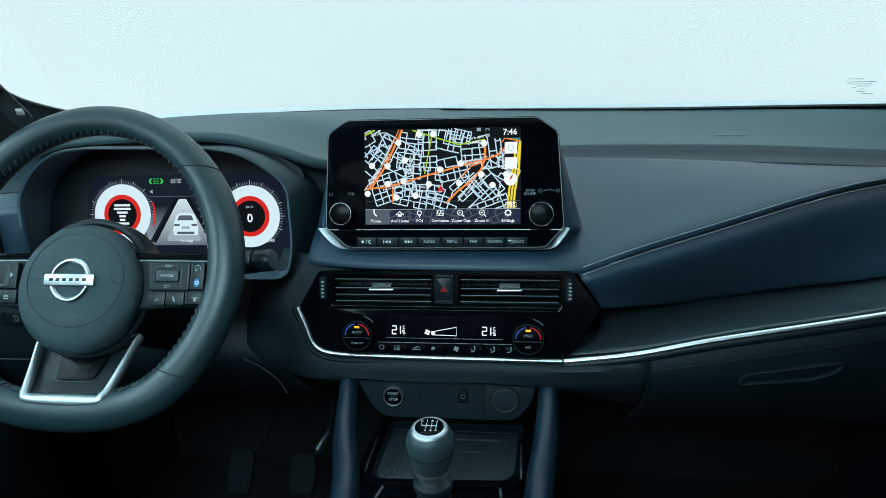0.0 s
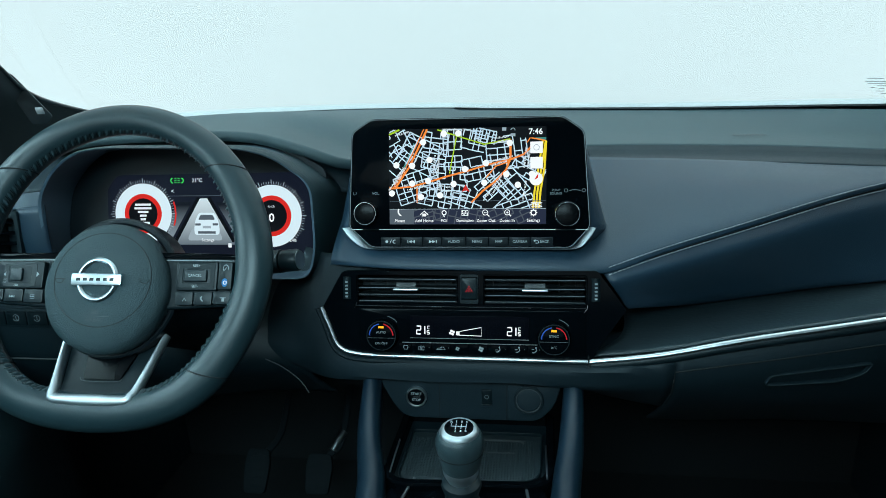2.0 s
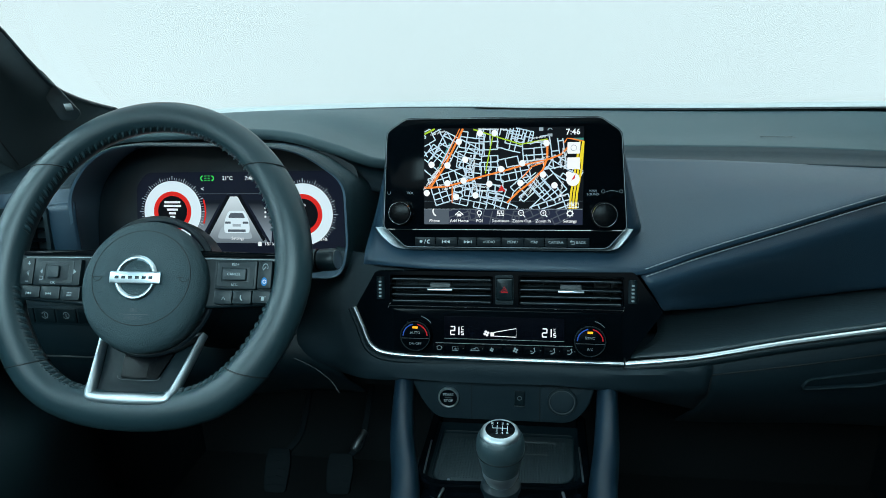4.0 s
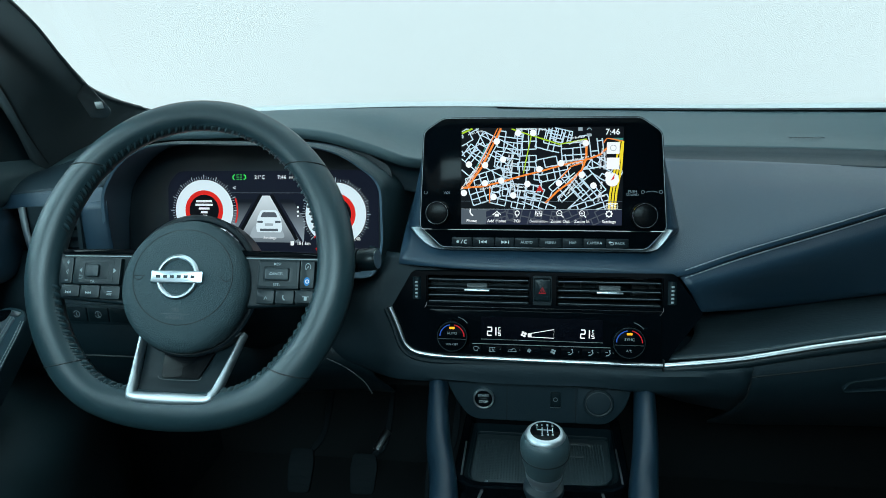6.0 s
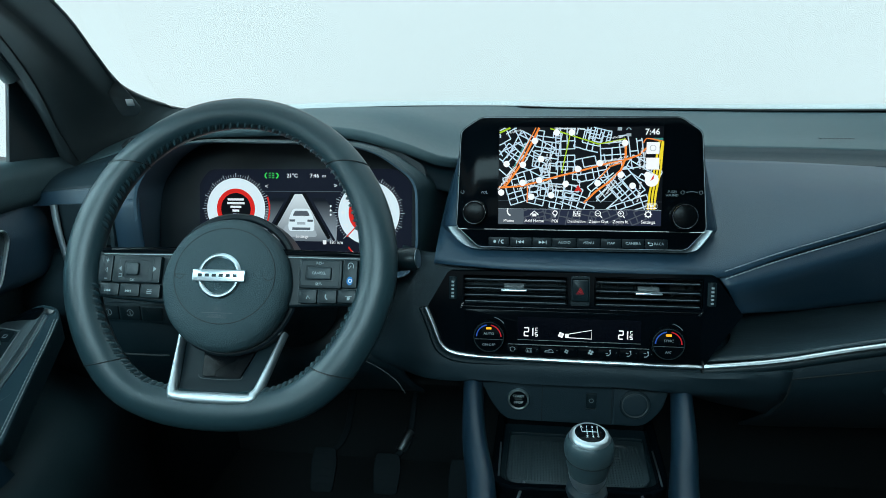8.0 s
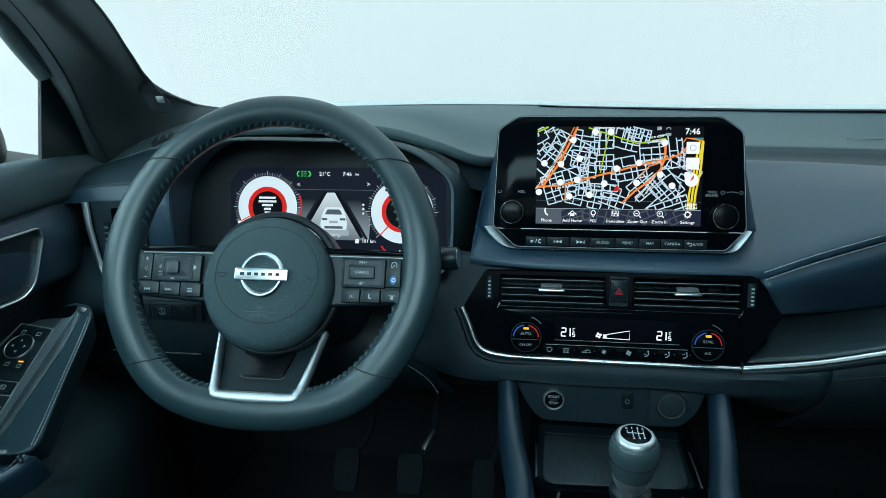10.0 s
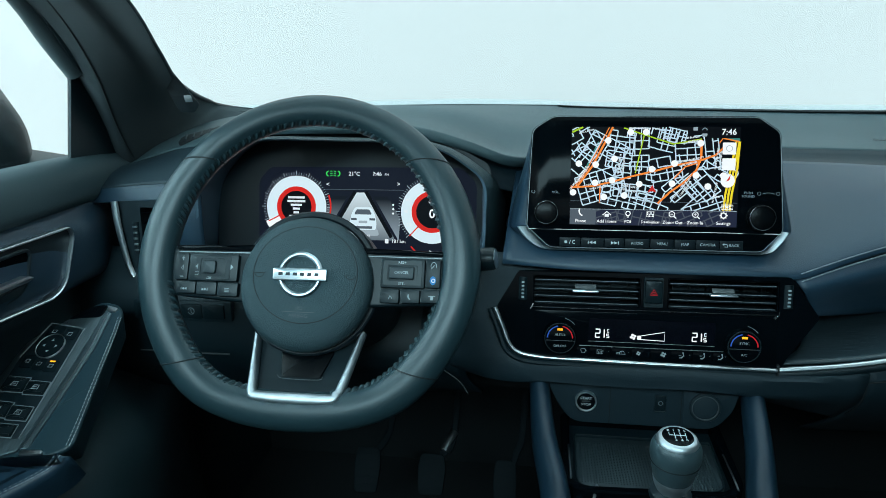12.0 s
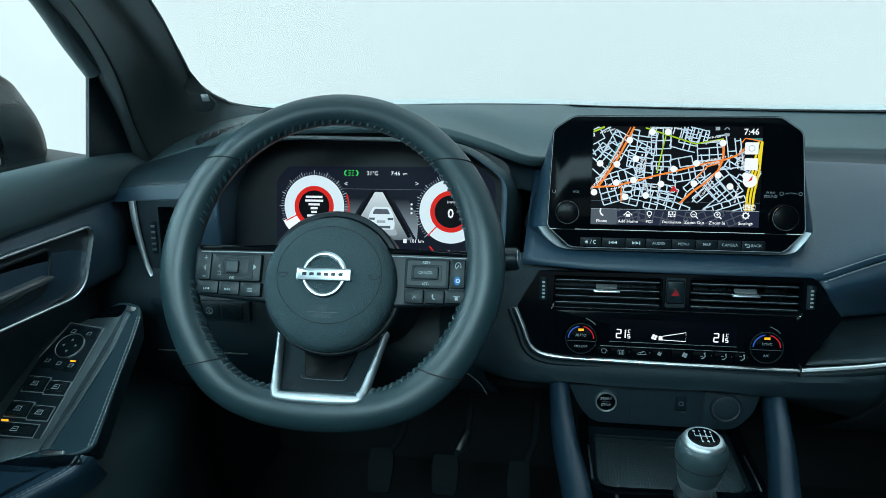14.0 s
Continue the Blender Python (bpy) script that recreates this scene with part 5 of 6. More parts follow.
def gear_lever():
    t = thing("gear_lever", pose(-0.006, 0.5680, 0.7198, 4), "grey leather gear knob with a satin metal cap", "gear lever")
    part("boot", turned([(27, -4), (24, 8), (20, 20), (17.5, 30), (16.5, 40)], 32), BLACK, t, k=MM)
    part("gaiter_ring", turned([(16, 38), (20, 39.5), (21.5, 44), (20.5, 48.5), (17, 51), (14, 53)], 40), BLACK, t, k=MM)
    part("collar", turned([(14, 51), (16, 55), (17.2, 58), (18.8, 62), (19.6, 67.5), (19.2, 69)], 48), SATIN, t, "satin metal collar", k=MM)
    part("grip", turned([(18.8, 67), (19.8, 69.5), (21.2, 76), (23.2, 85), (24.9, 94), (25.2, 98), (24.8, 103), (23.4, 107.5), (21.2, 111), (19.4, 113)], 56), GRIP, t, "grey leather grip", k=MM)
    part("grip_seam", turned([(24.4, 89.3), (24.75, 89.6), (24.85, 90.1), (24.6, 90.6)], 56), SEAM, t, k=MM)
    part("cap_ring", turned([(20.6, 110.5), (20.5, 112), (19.2, 115), (17.2, 116.8), (15.4, 117)], 56), SATIN, t, "satin metal ring", k=MM)
    cap = part("cap", turned([(15.5, 114.5), (15.5, 116.9), (12, 117.6), (6, 118.1), (2, 118.2)], 48), GLOSS, t, "black shift pattern cap", k=MM)
    z = 118.5
    for s, x, y in (("R", -10.5, 9), ("1", -4, 9.5), ("3", 3, 9.5), ("5", 9.5, 9), ("2", -4, -10), ("4", 3, -10), ("6", 9.5, -9)):
        words(s, 4.8, x * 0.78, y * 0.78, z, INK, cap, bold=0.1)
    bm = bmesh.new()
    for x in (-4, 3, 9.5):
        stroke([(x * 0.78, 4.2), (x * 0.78, -4.6)], 0.75, z - 0.4, z, bm)
    stroke([(-8.2, 4.2), (-8.2, 0), (7.4, 0)], 0.75, z - 0.4, z, bm)
    part("shift_lines", bm, INK, cap, k=MM)


console()
gear_lever()


# ---------------------------------------------------------------- steering wheel
def steering_wheel():
    t = thing("steering_wheel", panel_pose(-0.392, 0.594, 0.985, 27), "black leather steering wheel with a satin chrome lower trim", "steering wheel")
    X, Y = -2.0, 8.0

    def rim_at(a):
        x, y = 168.5 * math.cos(a), 173.5 * math.sin(a)
        if y < -20:
            y = -((abs(y) ** -6 + 168.5 ** -6) ** (-1 / 6))
            x *= 1 - 0.16 * (math.sin(a) * math.cos(a)) ** 2
        return Vector((X + x, Y + y, -8))

    def grip(a):
        """Half width and half depth of the rim: thicker at the thumb rests and at the foot."""
        d = math.degrees(a) % 360
        near = lambda m, w: math.exp(-(((d - m + 180) % 360 - 180) / w) ** 2)
        return 17.2 + 2.6 * max(near(8, 26), near(172, 26)) + 3.4 * max(near(318, 30), near(222, 30), near(270, 40)), 16.5

    n, seg = 200, 24
    rows = []
    for i in range(n):
        a = 2 * math.pi * i / n
        p = rim_at(a)
        d = (rim_at(a + 0.01) - rim_at(a - 0.01)).normalized()
        out = Vector((d.y, -d.x, 0))
        w, h = grip(a)
        rows.append([p + out * w * math.cos(2 * math.pi * j / seg) + Vector((0, 0, h * math.sin(2 * math.pi * j / seg))) for j in range(seg)])
    bm = bmesh.new()
    v = [[bm.verts.new(q) for q in r] for r in rows]
    for i in range(n):
        a, b = v[i], v[(i + 1) % n]
        for j in range(seg):
            bm.faces.new((a[j], a[(j + 1) % seg], b[(j + 1) % seg], b[j]))
    bmesh.ops.recalc_face_normals(bm, faces=bm.faces)
    rim = part("rim", bm, WHEEL, t, "black leather rim", k=MM)
    def on_rim(a, turn, proud):
        """A point on the rim's skin: turn counts round the tube from its outer side over its front."""
        p, d = rim_at(a), (rim_at(a + 0.01) - rim_at(a - 0.01)).normalized()
        w, h = grip(a)
        return p + Vector((d.y, -d.x, 0)) * (w + proud) * math.cos(radians(turn)) + Vector((0, 0, (h + proud) * math.sin(radians(turn))))

    # cross seams, running level across the rim
    for deg, skew in ((41, 5), (139, -5), (219.5, 4), (320.5, -4)):
        loop = [on_rim(radians(deg - skew * math.cos(radians(j * 10))), j * 10, 0.25) for j in range(36)]
        part("rim_seam", tube(loop, 0.75, 6, closed=True, up=rim_at(radians(deg + 1)) - rim_at(radians(deg - 1))), SEAM, rim, k=MM)
    # laced edge round the inner side: a row of leather scallops with a thread over each gap
    scallop, lace = bmesh.new(), bmesh.new()
    count = 112
    for i in range(count):
        a = 2 * math.pi * i / count
        deg = math.degrees(a)
        if 254 < deg < 286 or 165 < deg < 188 or deg < 15 or deg > 352:
            continue
        tube([on_rim(a - 0.014, 148, -0.4), on_rim(a - 0.004, 156, 0.4), on_rim(a + 0.006, 165, 0.6), on_rim(a + 0.016, 174, -0.2)], lambda u: (2.7 - 1.3 * abs(2 * u - 1), 0.75), 8, scallop)
        tube([on_rim(a + 0.014, 146, 0.1), on_rim(a + 0.026, 160, 0.5), on_rim(a + 0.040, 174, 0.3)], 0.6, 5, lace)
    tagged(part("laced_edge", scallop, WHEEL, rim, "scalloped leather edge", k=MM), kind="stuff")
    tagged(part("lacing", lace, THREADD, rim, "dark grey lacing", k=MM), kind="stuff")

    # hub
    hub = part("hub", shift(turned([(58, -45), (67, -30), (70.5, -14), (71.5, -3), (69.5, 4), (64, 8.5), (56, 11.2), (40, 12.2), (20, 12.6), (3, 12.7)], 72), pose(4, -13, 0)), HUB, t, "grained airbag cover", k=MM)
    def hub_z(x, y):
        r = math.hypot(x - 4, y + 13)
        prof = ((0, 12.7), (20, 12.6), (40, 12.2), (56, 11.2), (64, 8.5), (69.5, 4), (71.5, -3))
        for (r0, z0), (r1, z1) in zip(prof, prof[1:]):
            if r <= r1:
                return z0 + (z1 - z0) * (r - r0) / (r1 - r0)
        return -3

    part("cover_line", tube([(x, y, hub_z(x, y) - 0.1) for x, y in circle(6, -4.5, 55.5, 72, 50.5)], 0.55, 6, closed=True), SEAM, hub, k=MM)
    for sx in (-43, 55):
        mark = [(x, y, hub_z(x, y)) for x, y in arc(sx, -3, 5.5, 200, 340, 10)]
        part("horn_mark", tube(mark, 0.45, 5), SEAM, hub, k=MM)
        part("horn_mark", tube([(sx - 7, -4, hub_z(sx - 7, -4)), (sx + 7, -4, hub_z(sx + 7, -4))], 0.4, 5), SEAM, hub, k=MM)
    words("SRS", 6, 3, -39.5, 12.75, EMBOSS, hub)
    words("AIRBAG", 6, 3, -47.5, 12.7, EMBOSS, hub)
    part("mark_line", slab(rect(-14, -43.9, 20, -43.3), 10, 12.7), EMBOSS, hub, k=MM)
    em = part("emblem", band(circle(2, -5, 24, 56), circle(2, -5, 18.6, 56), 10, 15, 1.8), EMBLEM, hub, "plain chrome ring and bar", k=MM)
    part("emblem_bar", slab(rpoly(rect(-26.8, -11.6, 31, 1.4), 1.8), 10, 16, 1.2), EMBLEM, em, k=MM)
    bm = bmesh.new()
    for i in range(6):
        slab(rect(-20.4 + i * 7.7, -6.6, -15.8 + i * 7.7, -3.4), 15.8, 16.15, bm=bm)
    pieces("emblem_mark", bm, KEY, em, MM)
    # gloss collar over the hub, seen at its upper side
    part("hub_collar", band(circle(3, -10, 78, 64), circle(3, -10, 70, 64), -40, -12, 2), DEEP, t, k=MM)

    # spokes with their switch pods
    for s in (-1, 1):
        def mx(p):
            q = [(3 + s * (x - 3), y) for x, y in p]
            return q if s > 0 else q[::-1]
        sp = part("spoke", slab(rpoly(mx([(55, 25), (160, 24), (156, -29), (64, -35)]), 6), -24, -6, 3), KEY, t, "satin black spoke", k=MM)
        part("gloss_edge", slab(rpoly(mx([(62, 27), (152, 25), (152, 20), (66, 21)]), 1), -12, -2, 1), GLOSS, sp, k=MM)
        part("bright_line", slab(mx([(66, 19.2), (150, 18.6), (150, 17.8), (66, 18.2)]), -8, -4), EMBOSS2, sp, k=MM)
        a, b = (70, 145) if s < 0 else (84, 150)
        # pods in real coordinates
        if s < 0:
            quads = [("rocker", (-145, -13, -129.6, 16)), ("pad", (-128.6, -13.5, -73, 16)), ("key", (-140.5, -27.5, -119, -14.3)), ("key", (-118, -28.5, -95, -14.3)), ("key", (-94, -29.5, -71, -14.6))]
        else:
            quads = [("rocker", (130.6, -13, 146, 16.6)), ("pad", (83.5, -14, 129.6, 16.6)), ("key", (84, -30, 104, -15)), ("key", (105, -29.5, 125.5, -15)), ("key", (126.5, -28.5, 146, -14.6))]
        keys = []
        for nm, q in quads:
            keys.append(part(nm, slab(rpoly(rect(*q), 2.0), -8, 0, 0.9), KEY, sp, k=MM))
        ink = bmesh.new()
        if s < 0:
            part("dish", band(rpoly(rect(-121, -11.5, -81, 14), 3), rpoly(rect(-115, -8, -87, 11), 3), -0.6, 0.3, 0.25), KEY, keys[1], k=MM)
            part("joystick", slab(rpoly(rect(-111, -5.5, -97, 8.5), 3), -1, 3, 1.5), BLACK, keys[1], k=MM)
            slab([(-119, -1), (-119, 5), (-122.5, 2)], 0, 0.3, bm=ink)
            stroke([(-122, -4), (-118, -4), (-118, -7.5), (-122, -7.5)], 0.9, 0, 0.3, ink)
            slab([(-80, -1), (-80, 5), (-76.5, 2)], 0, 0.3, bm=ink)
            stroke([(-137.5, 11), (-132.5, 11)], 0.9, 0, 0.3, ink)
            stroke([(-135, 8.5), (-135, 13.5)], 0.9, 0, 0.3, ink)
            stroke([(-137.5, -10), (-132.5, -10)], 0.9, 0, 0.3, ink)
            stroke([(-137, 0), (-134, 3), (-134, -3)], 0.9, 0, 0.3, ink, closed=True)
            for x, d in ((-132, -1), (-109, 1)):
                slab([(x - d * 4, -21), (x - d * 4, -25), (x, -23)], 0, 0.3, bm=ink)
                slab([(x, -21), (x, -25), (x + d * 4, -23)], 0, 0.3, bm=ink)
                slab(rect(x + d * 4.2, -25, x + d * 5.2, -21), 0, 0.3, bm=ink)
            for i in range(3):
                stroke([(-87, -20.5 - i * 2.5), (-79, -20.5 - i * 2.5)], 1, 0, 0.3, ink)
            words("OK", 4.0, -104, -10.5, 0.8, PRINT, keys[1])
        else:
            part("dish", band(rpoly(rect(86, -11.5, 127, 14.5), 2), rpoly(rect(91, -6.5, 122, 9.5), 2), -0.6, 0.3, 0.25), KEY, keys[1], k=MM)
            tog = part("toggle", slab(rpoly(rect(93, -5, 119, 8), 2), -1, 3, 1.5), BLACK, keys[1], k=MM)
            words("RES+", 4.0, 106, 12.2, 0.8, PRINT, keys[1])
            words("CANCEL", 4.0, 106, 1.5, 3.2, PRINT, tog)
            words("SET-", 4.0, 106, -9.8, 0.8, PRINT, keys[1])
            stroke(arc(139, 10, 4, -30, 230, 12), 0.8, 0, 0.3, ink)
            stroke([(136, 7), (140, 11)], 0.9, 0, 0.3, ink)
            stroke([(93, -27), (95, -22), (98, -26)], 1, 0, 0.3, ink)
            stroke(arc(118, -22, 5, 150, 250, 8), 1.7, 0, 0.3, ink)
            slab(rect(137, -27, 141, -21), 0, 0.3, bm=ink)
            stroke([(134, -21.5), (144, -21.5)], 0.9, 0, 0.3, ink)
            part("lit_symbol", slab(circle(138.5, -5.5, 3.2, 16, 4.6), 0, 0.3), L_CYAN, keys[0], k=MM)
            part("lit_symbol", stroke(arc(139, -5.5, 1.8, 0, 360, 10), 0.8, 0.2, 0.5), L_TEXT, keys[0], k=MM)
        # print is drawn small on its key
        for _, q in quads:
            c = Vector(((q[0] + q[2]) / 2, (q[1] + q[3]) / 2))
            for v in ink.verts:
                if q[0] <= v.co.x <= q[2] and q[1] <= v.co.y <= q[3]:
                    v.co.x, v.co.y = c.x + (v.co.x - c.x) * (0.95 if q[2] - q[0] > 40 else 0.72), c.y + (v.co.y - c.y) * (0.95 if q[3] - q[1] > 20 else 0.72)
        pieces("symbol", ink, EMBOSS2, sp, MM)

    # lower spoke: recedes towards the hub
    def dip(y):
        return -2 + (y + 130) * -0.42 if y > -130 else -2
    outer = [(-66, -55), (-55, -60), (-46.5, -114), (-43.5, -124), (-34, -129), (37, -129), (46, -124), (50, -114), (62, -60), (70, -55)]
    path = curve([(x, y - 1.5, dip(y) + 1.5 + 3.5 * max(0.0, (-y - 110) / 19)) for x, y in outer[1:-1]], 70)
    part("chrome_trim", tube(path, lambda u: (3.6 + 3.2 * math.exp(-((u - 0.5) / 0.26) ** 2), 6.5), 14, up=(0, 0, 1)), SATIN, t, "satin chrome U-shaped trim", k=MM)
    rows = [[(x, y, dip(y) + d) for x in xs] for xs, y, d in (([-58, -30, 2, 34, 61], -58, -2), ([-53, -28, 2, 30, 55], -85, -3), ([-48, -25, 2, 28, 51], -112, -2), ([-43, -22, 2, 26, 47], -129, 0), ([-43, -22, 2, 26, 47], -140, -14))]
    bm = loft(rows, 20, 20)
    bmesh.ops.solidify(bm, geom=list(bm.faces), thickness=6)
    part("lower_spoke", bm, KEY, t, "satin black lower spoke", k=MM)
    win = slab(rpoly([(-24, -82), (-18, -110), (24, -110), (34, -82)], 3), -1, 1.4, 0.5)
    for vv in win.verts:
        vv.co.z += dip(vv.co.y) - 1
    part("gloss_insert", win, KNOB, t, k=MM)
    part("insert_edge", tube(curve([(-22, -108, dip(-108) + 1), (-16, -111.5, dip(-111) + 1), (22, -111.5, dip(-111) + 1), (27, -108, dip(-108) + 1)], 20), 0.4, 6), EMBOSS, t, k=MM)


def column():
    t = thing("steering_column", panel_pose(-0.392, 0.594, 0.985, 27), "black steering column shroud behind the wheel", "steering column")
    rows = []
    for w, sx, sy in ((-46, 52, 46), (-90, 60, 54), (-150, 64, 58), (-200, 66, 60)):
        rows.append([(2 + sx * math.cos(2 * math.pi * i / 36), -16 + sy * math.sin(2 * math.pi * i / 36), w) for i in range(36)])
    part("shroud", grid(rows, wrap=True), BLACK, t, k=MM)
    part("boss", turned([(50, -60), (54, -44), (40, -30)], 32), BLACK, t, k=MM)


def wiper_stalk():
    t = thing("wiper_stalk", None, "black wiper stalk with a ribbed turning end", "stalk")
    a, b = Vector((-0.33, 0.672, 0.968)), Vector((-0.193, 0.655, 0.985))
    d = b - a
    part("arm", tube(curve([a, a + d * 0.5, a + d * 0.78], 12), lambda u: (0.0075 + 0.004 * u, 0.009 + 0.004 * u), 14), KEY, t)
    part("collar", tube([a + d * 0.66, a + d * 0.84], 0.0135, 20), BLACK, t)
    part("end_ring", tube([a + d * 0.985, a + d * 1.004], 0.0108, 22), STEEL, t, "thin metal ring")
    e = part("turning_end", tube([a + d * 0.84, a + d * 0.855, a + d * 0.98, a + d], lambda u: 0.0128 if 0.1 < u < 0.9 else 0.011, 22), KEY, t)
    part("symbol", shift(stroke([(-2, 2.5), (3, 2.5), (1.5, -2.5), (-0.8, -2.5)], 0.7, 0, 0.3, closed=True), panel_pose(-226, 646.5, 983, 8)), INKD, t, k=MM)


steering_wheel()
column()
wiper_stalk()


# ---------------------------------------------------------------- instrument display
def gauge(t, cx, cy, r, name, needle, text):
    g = part("dial", slab(circle(cx, cy, r * 0.86, 56), 0.3, 0.9), L_GREY, t, name, k=MM)
    part("pale_face", band(circle(cx, cy, r * 0.86, 56), circle(cx, cy, r * 0.56, 56), 0.9, 1.0), L_FACE, g, k=MM)
    part("red_ring", band(circle(cx, cy, r * 0.565, 56), circle(cx, cy, r * 0.44, 56), 1.1, 1.3), L_RED, g, k=MM)
    part("centre", slab(circle(cx, cy, r * 0.44, 48), 1.0, 1.2), L_MAP, g, k=MM)
    bm = bmesh.new()
    for i in range(61):
        a = radians(225 - 270 * i / 60)
        r0, r1, w = r * 0.88, r * (1.0 if i % 5 == 0 else 0.95), 1.0 if i % 5 == 0 else 0.6
        stroke([(cx + r0 * math.cos(a), cy + r0 * math.sin(a)), (cx + r1 * math.cos(a), cy + r1 * math.sin(a))], w, 0.9, 1.1, bm)
    tagged(part("scale", bm, L_GREY, g, k=MM), kind="stuff")
    a = radians(needle)
    part("needle", stroke([(cx + r * 0.5 * math.cos(a), cy + r * 0.5 * math.sin(a)), (cx + r * 0.9 * math.cos(a), cy + r * 0.9 * math.sin(a))], 1.6, 1.3, 1.5), L_RED, g, k=MM)
    return g


def instruments():
    t = thing("instrument_cluster", panel_pose(-0.40, 0.826, 1.045, 14), "lit digital instrument cluster with two round dials", "instrument cluster")
    part("mask", slab(rpoly([(-196, -125), (-196, 20), (-150, 58), (110, 56), (190, 14), (190, -125)], 12), -8, -1.2), DEEP, t, "black mask", k=MM)
    d = part("display", slab(rpoly([(-134, -107), (-134, -10), (-118, 9), (150, 10), (172, -10), (172, -107)], 8), -1, 0.2), L_DIM, t, "lit colour display", k=MM)
    g = gauge(t, -79.5, -46, 50, "white tachometer dial with a red ring", 207, "")
    bm = bmesh.new()
    for i, w in enumerate((24, 26, 16, 10, 8, 20)):
        slab(rect(-79.5 - w / 2, -34.5 - i * 5.2, -79.5 + w / 2, -31.5 - i * 5.2), 1.3, 1.5, bm=bm)
    pieces("text_bar", bm, L_TEXT, g, MM)
    part("red_zone", stroke(arc(-79.5, -46, 49.5, -20, 20, 12), 2.2, 1.1, 1.3), L_RED, g, k=MM)
    part("fuel_zone", slab([(-79.5 + 49 * math.cos(radians(a)), -46 + 49 * math.sin(radians(a))) for a in (205, 215, 225, 235)] + [(-79.5 + 29 * math.cos(radians(a)), -46 + 29 * math.sin(radians(a))) for a in (235, 220, 205)], 1.1, 1.25), L_WHITE, g, k=MM)
    g2 = gauge(t, 112, -50, 50, "white speedometer dial with a red ring", 227, "")
    words("0", 17, 112, -53, 1.6, L_WHITE, g2, bold=0.3)
    words("km/h", 5, 112, -37, 1.6, L_TEXT, g2)
    for s, x, y in (("20", 80, -68), ("240", 142, -84), ("40", 76, -50), ("60", 79, -34)):
        words(s, 6.5, x, y, 1.6, L_TEXT, g2)
    words("181 km", 6.5, 66, -91, 0.8, L_TEXT, d, bold=0.08)
    part("symbol", slab(rpoly(rect(47, -94, 52, -88), 1), 0.4, 0.6), L_TEXT, d, k=MM)
    part("gauge_arc", stroke(arc(112, -78, 34, 222, 318, 20), 1.3, 1.2, 1.4), L_TEXT, g2, k=MM)
    part("gauge_arc", stroke(arc(112, -78, 34, 214, 228, 6), 2, 1.3, 1.5), L_RED, g2, k=MM)
    part("symbol", slab([(109, -102), (109, -107), (115, -104.5)], 1.2, 1.4), L_TEXT, g2, k=MM)
    words("21°C", 7.5, 3, 0.3, 0.5, L_TEXT, d, bold=0.1)
    words("7:46", 7.5, 35, 0.3, 0.5, L_TEXT, d, bold=0.1)
    words("PM", 4.6, 48.5, -0.4, 0.5, L_TEXT, d)
    words("<", 9, -34.4, -14.6, 0.5, L_TEXT, d)
    words(">", 9, 65, -13.3, 0.5, L_TEXT, d)
    bm = stroke(arc(-22, 0.5, 3.4, 100, 260, 10), 1.6, 0.4, 0.6)
    stroke(arc(-10, 0.5, 3.4, -80, 80, 10), 1.6, 0.4, 0.6, bm)
    for y in (-2.6, 0.5, 3.6):
        stroke([(-20, y), (-16.8, y + 0.3)], 1, 0.4, 0.6, bm)
        stroke([(-12, y), (-15.2, y + 0.3)], 1, 0.4, 0.6, bm)
    shift(bm, pose(-11, 0, 0))
    part("side_light_lamp", bm, L_GREEN, d, k=MM)
    part("info_line", slab(rect(-40, -21.5, 72, -20.8), 0.3, 0.5), L_ROAD, d, k=MM)
    for pts in ([(-42, -90), (-6, -30), (-26, -30), (-44, -60)], [(30, -30), (66, -90), (68, -60), (50, -30)]):
        part("road_side", slab(pts, 0.22, 0.3), glow_fade("lit_roadside_fade", (0.26, 0.34, 0.40), (0.005, 0.008, 0.014), -0.09, -0.034), d, "blue-grey roadside picture", k=MM)
    lane = slab([(4, -25), (20, -25), (62, -90), (-38, -90)], 0.3, 0.4)
    part("lane_view", lane, glow_fade("lit_lane_fade", (0.12, 0.16, 0.19), (0.62, 0.76, 0.82), -0.09, -0.024), d, "grey lane picture", k=MM)
    bm = stroke([(4.5, -23.5), (-32, -86)], 5, 0.4, 0.55)
    stroke([(19.5, -23.5), (56, -86)], 5, 0.4, 0.55, bm)
    pieces("lane_line", bm, L_MAP, d, MM)
    part("lane_glow", slab(rpoly([(-14, -84), (40, -84), (32, -66), (-6, -66)], 6), 0.5, 0.58), L_GREY, d, k=MM)
    car = slab(rpoly([(-3, -68), (-1, -56), (3, -47.5), (6, -45), (26, -45), (29, -47.5), (33, -56), (35, -68), (34, -76), (-2, -76)], 3), 0.6, 1.0, 0.2)
    c = part("car_picture", car, L_FACE, d, "small white car picture", k=MM)
    part("car_window", slab(rpoly([(3.5, -55), (7, -48), (25, -48), (28.5, -55)], 2), 1, 1.2), L_ROAD, c, k=MM)
    for x in (-1, 25):
        part("car_lamp", slab(rect(x, -63, x + 8, -60), 1, 1.2), L_ROAD, c, k=MM)
    part("car_bumper", slab(rect(3, -74.5, 29, -71), 1, 1.2), L_ROAD, c, k=MM)
    part("car_plate", slab(rect(10, -67, 22, -63.5), 1, 1.2), L_GREY, c, k=MM)
    words("Settings", 6, 17, -83.5, 0.6, L_TEXT, d)
    for i in range(3):
        part("menu_dot", slab(circle(58, -41 - i * 6, 1.5, 10), 0.4, 0.6), L_TEXT, d, k=MM)


instruments()


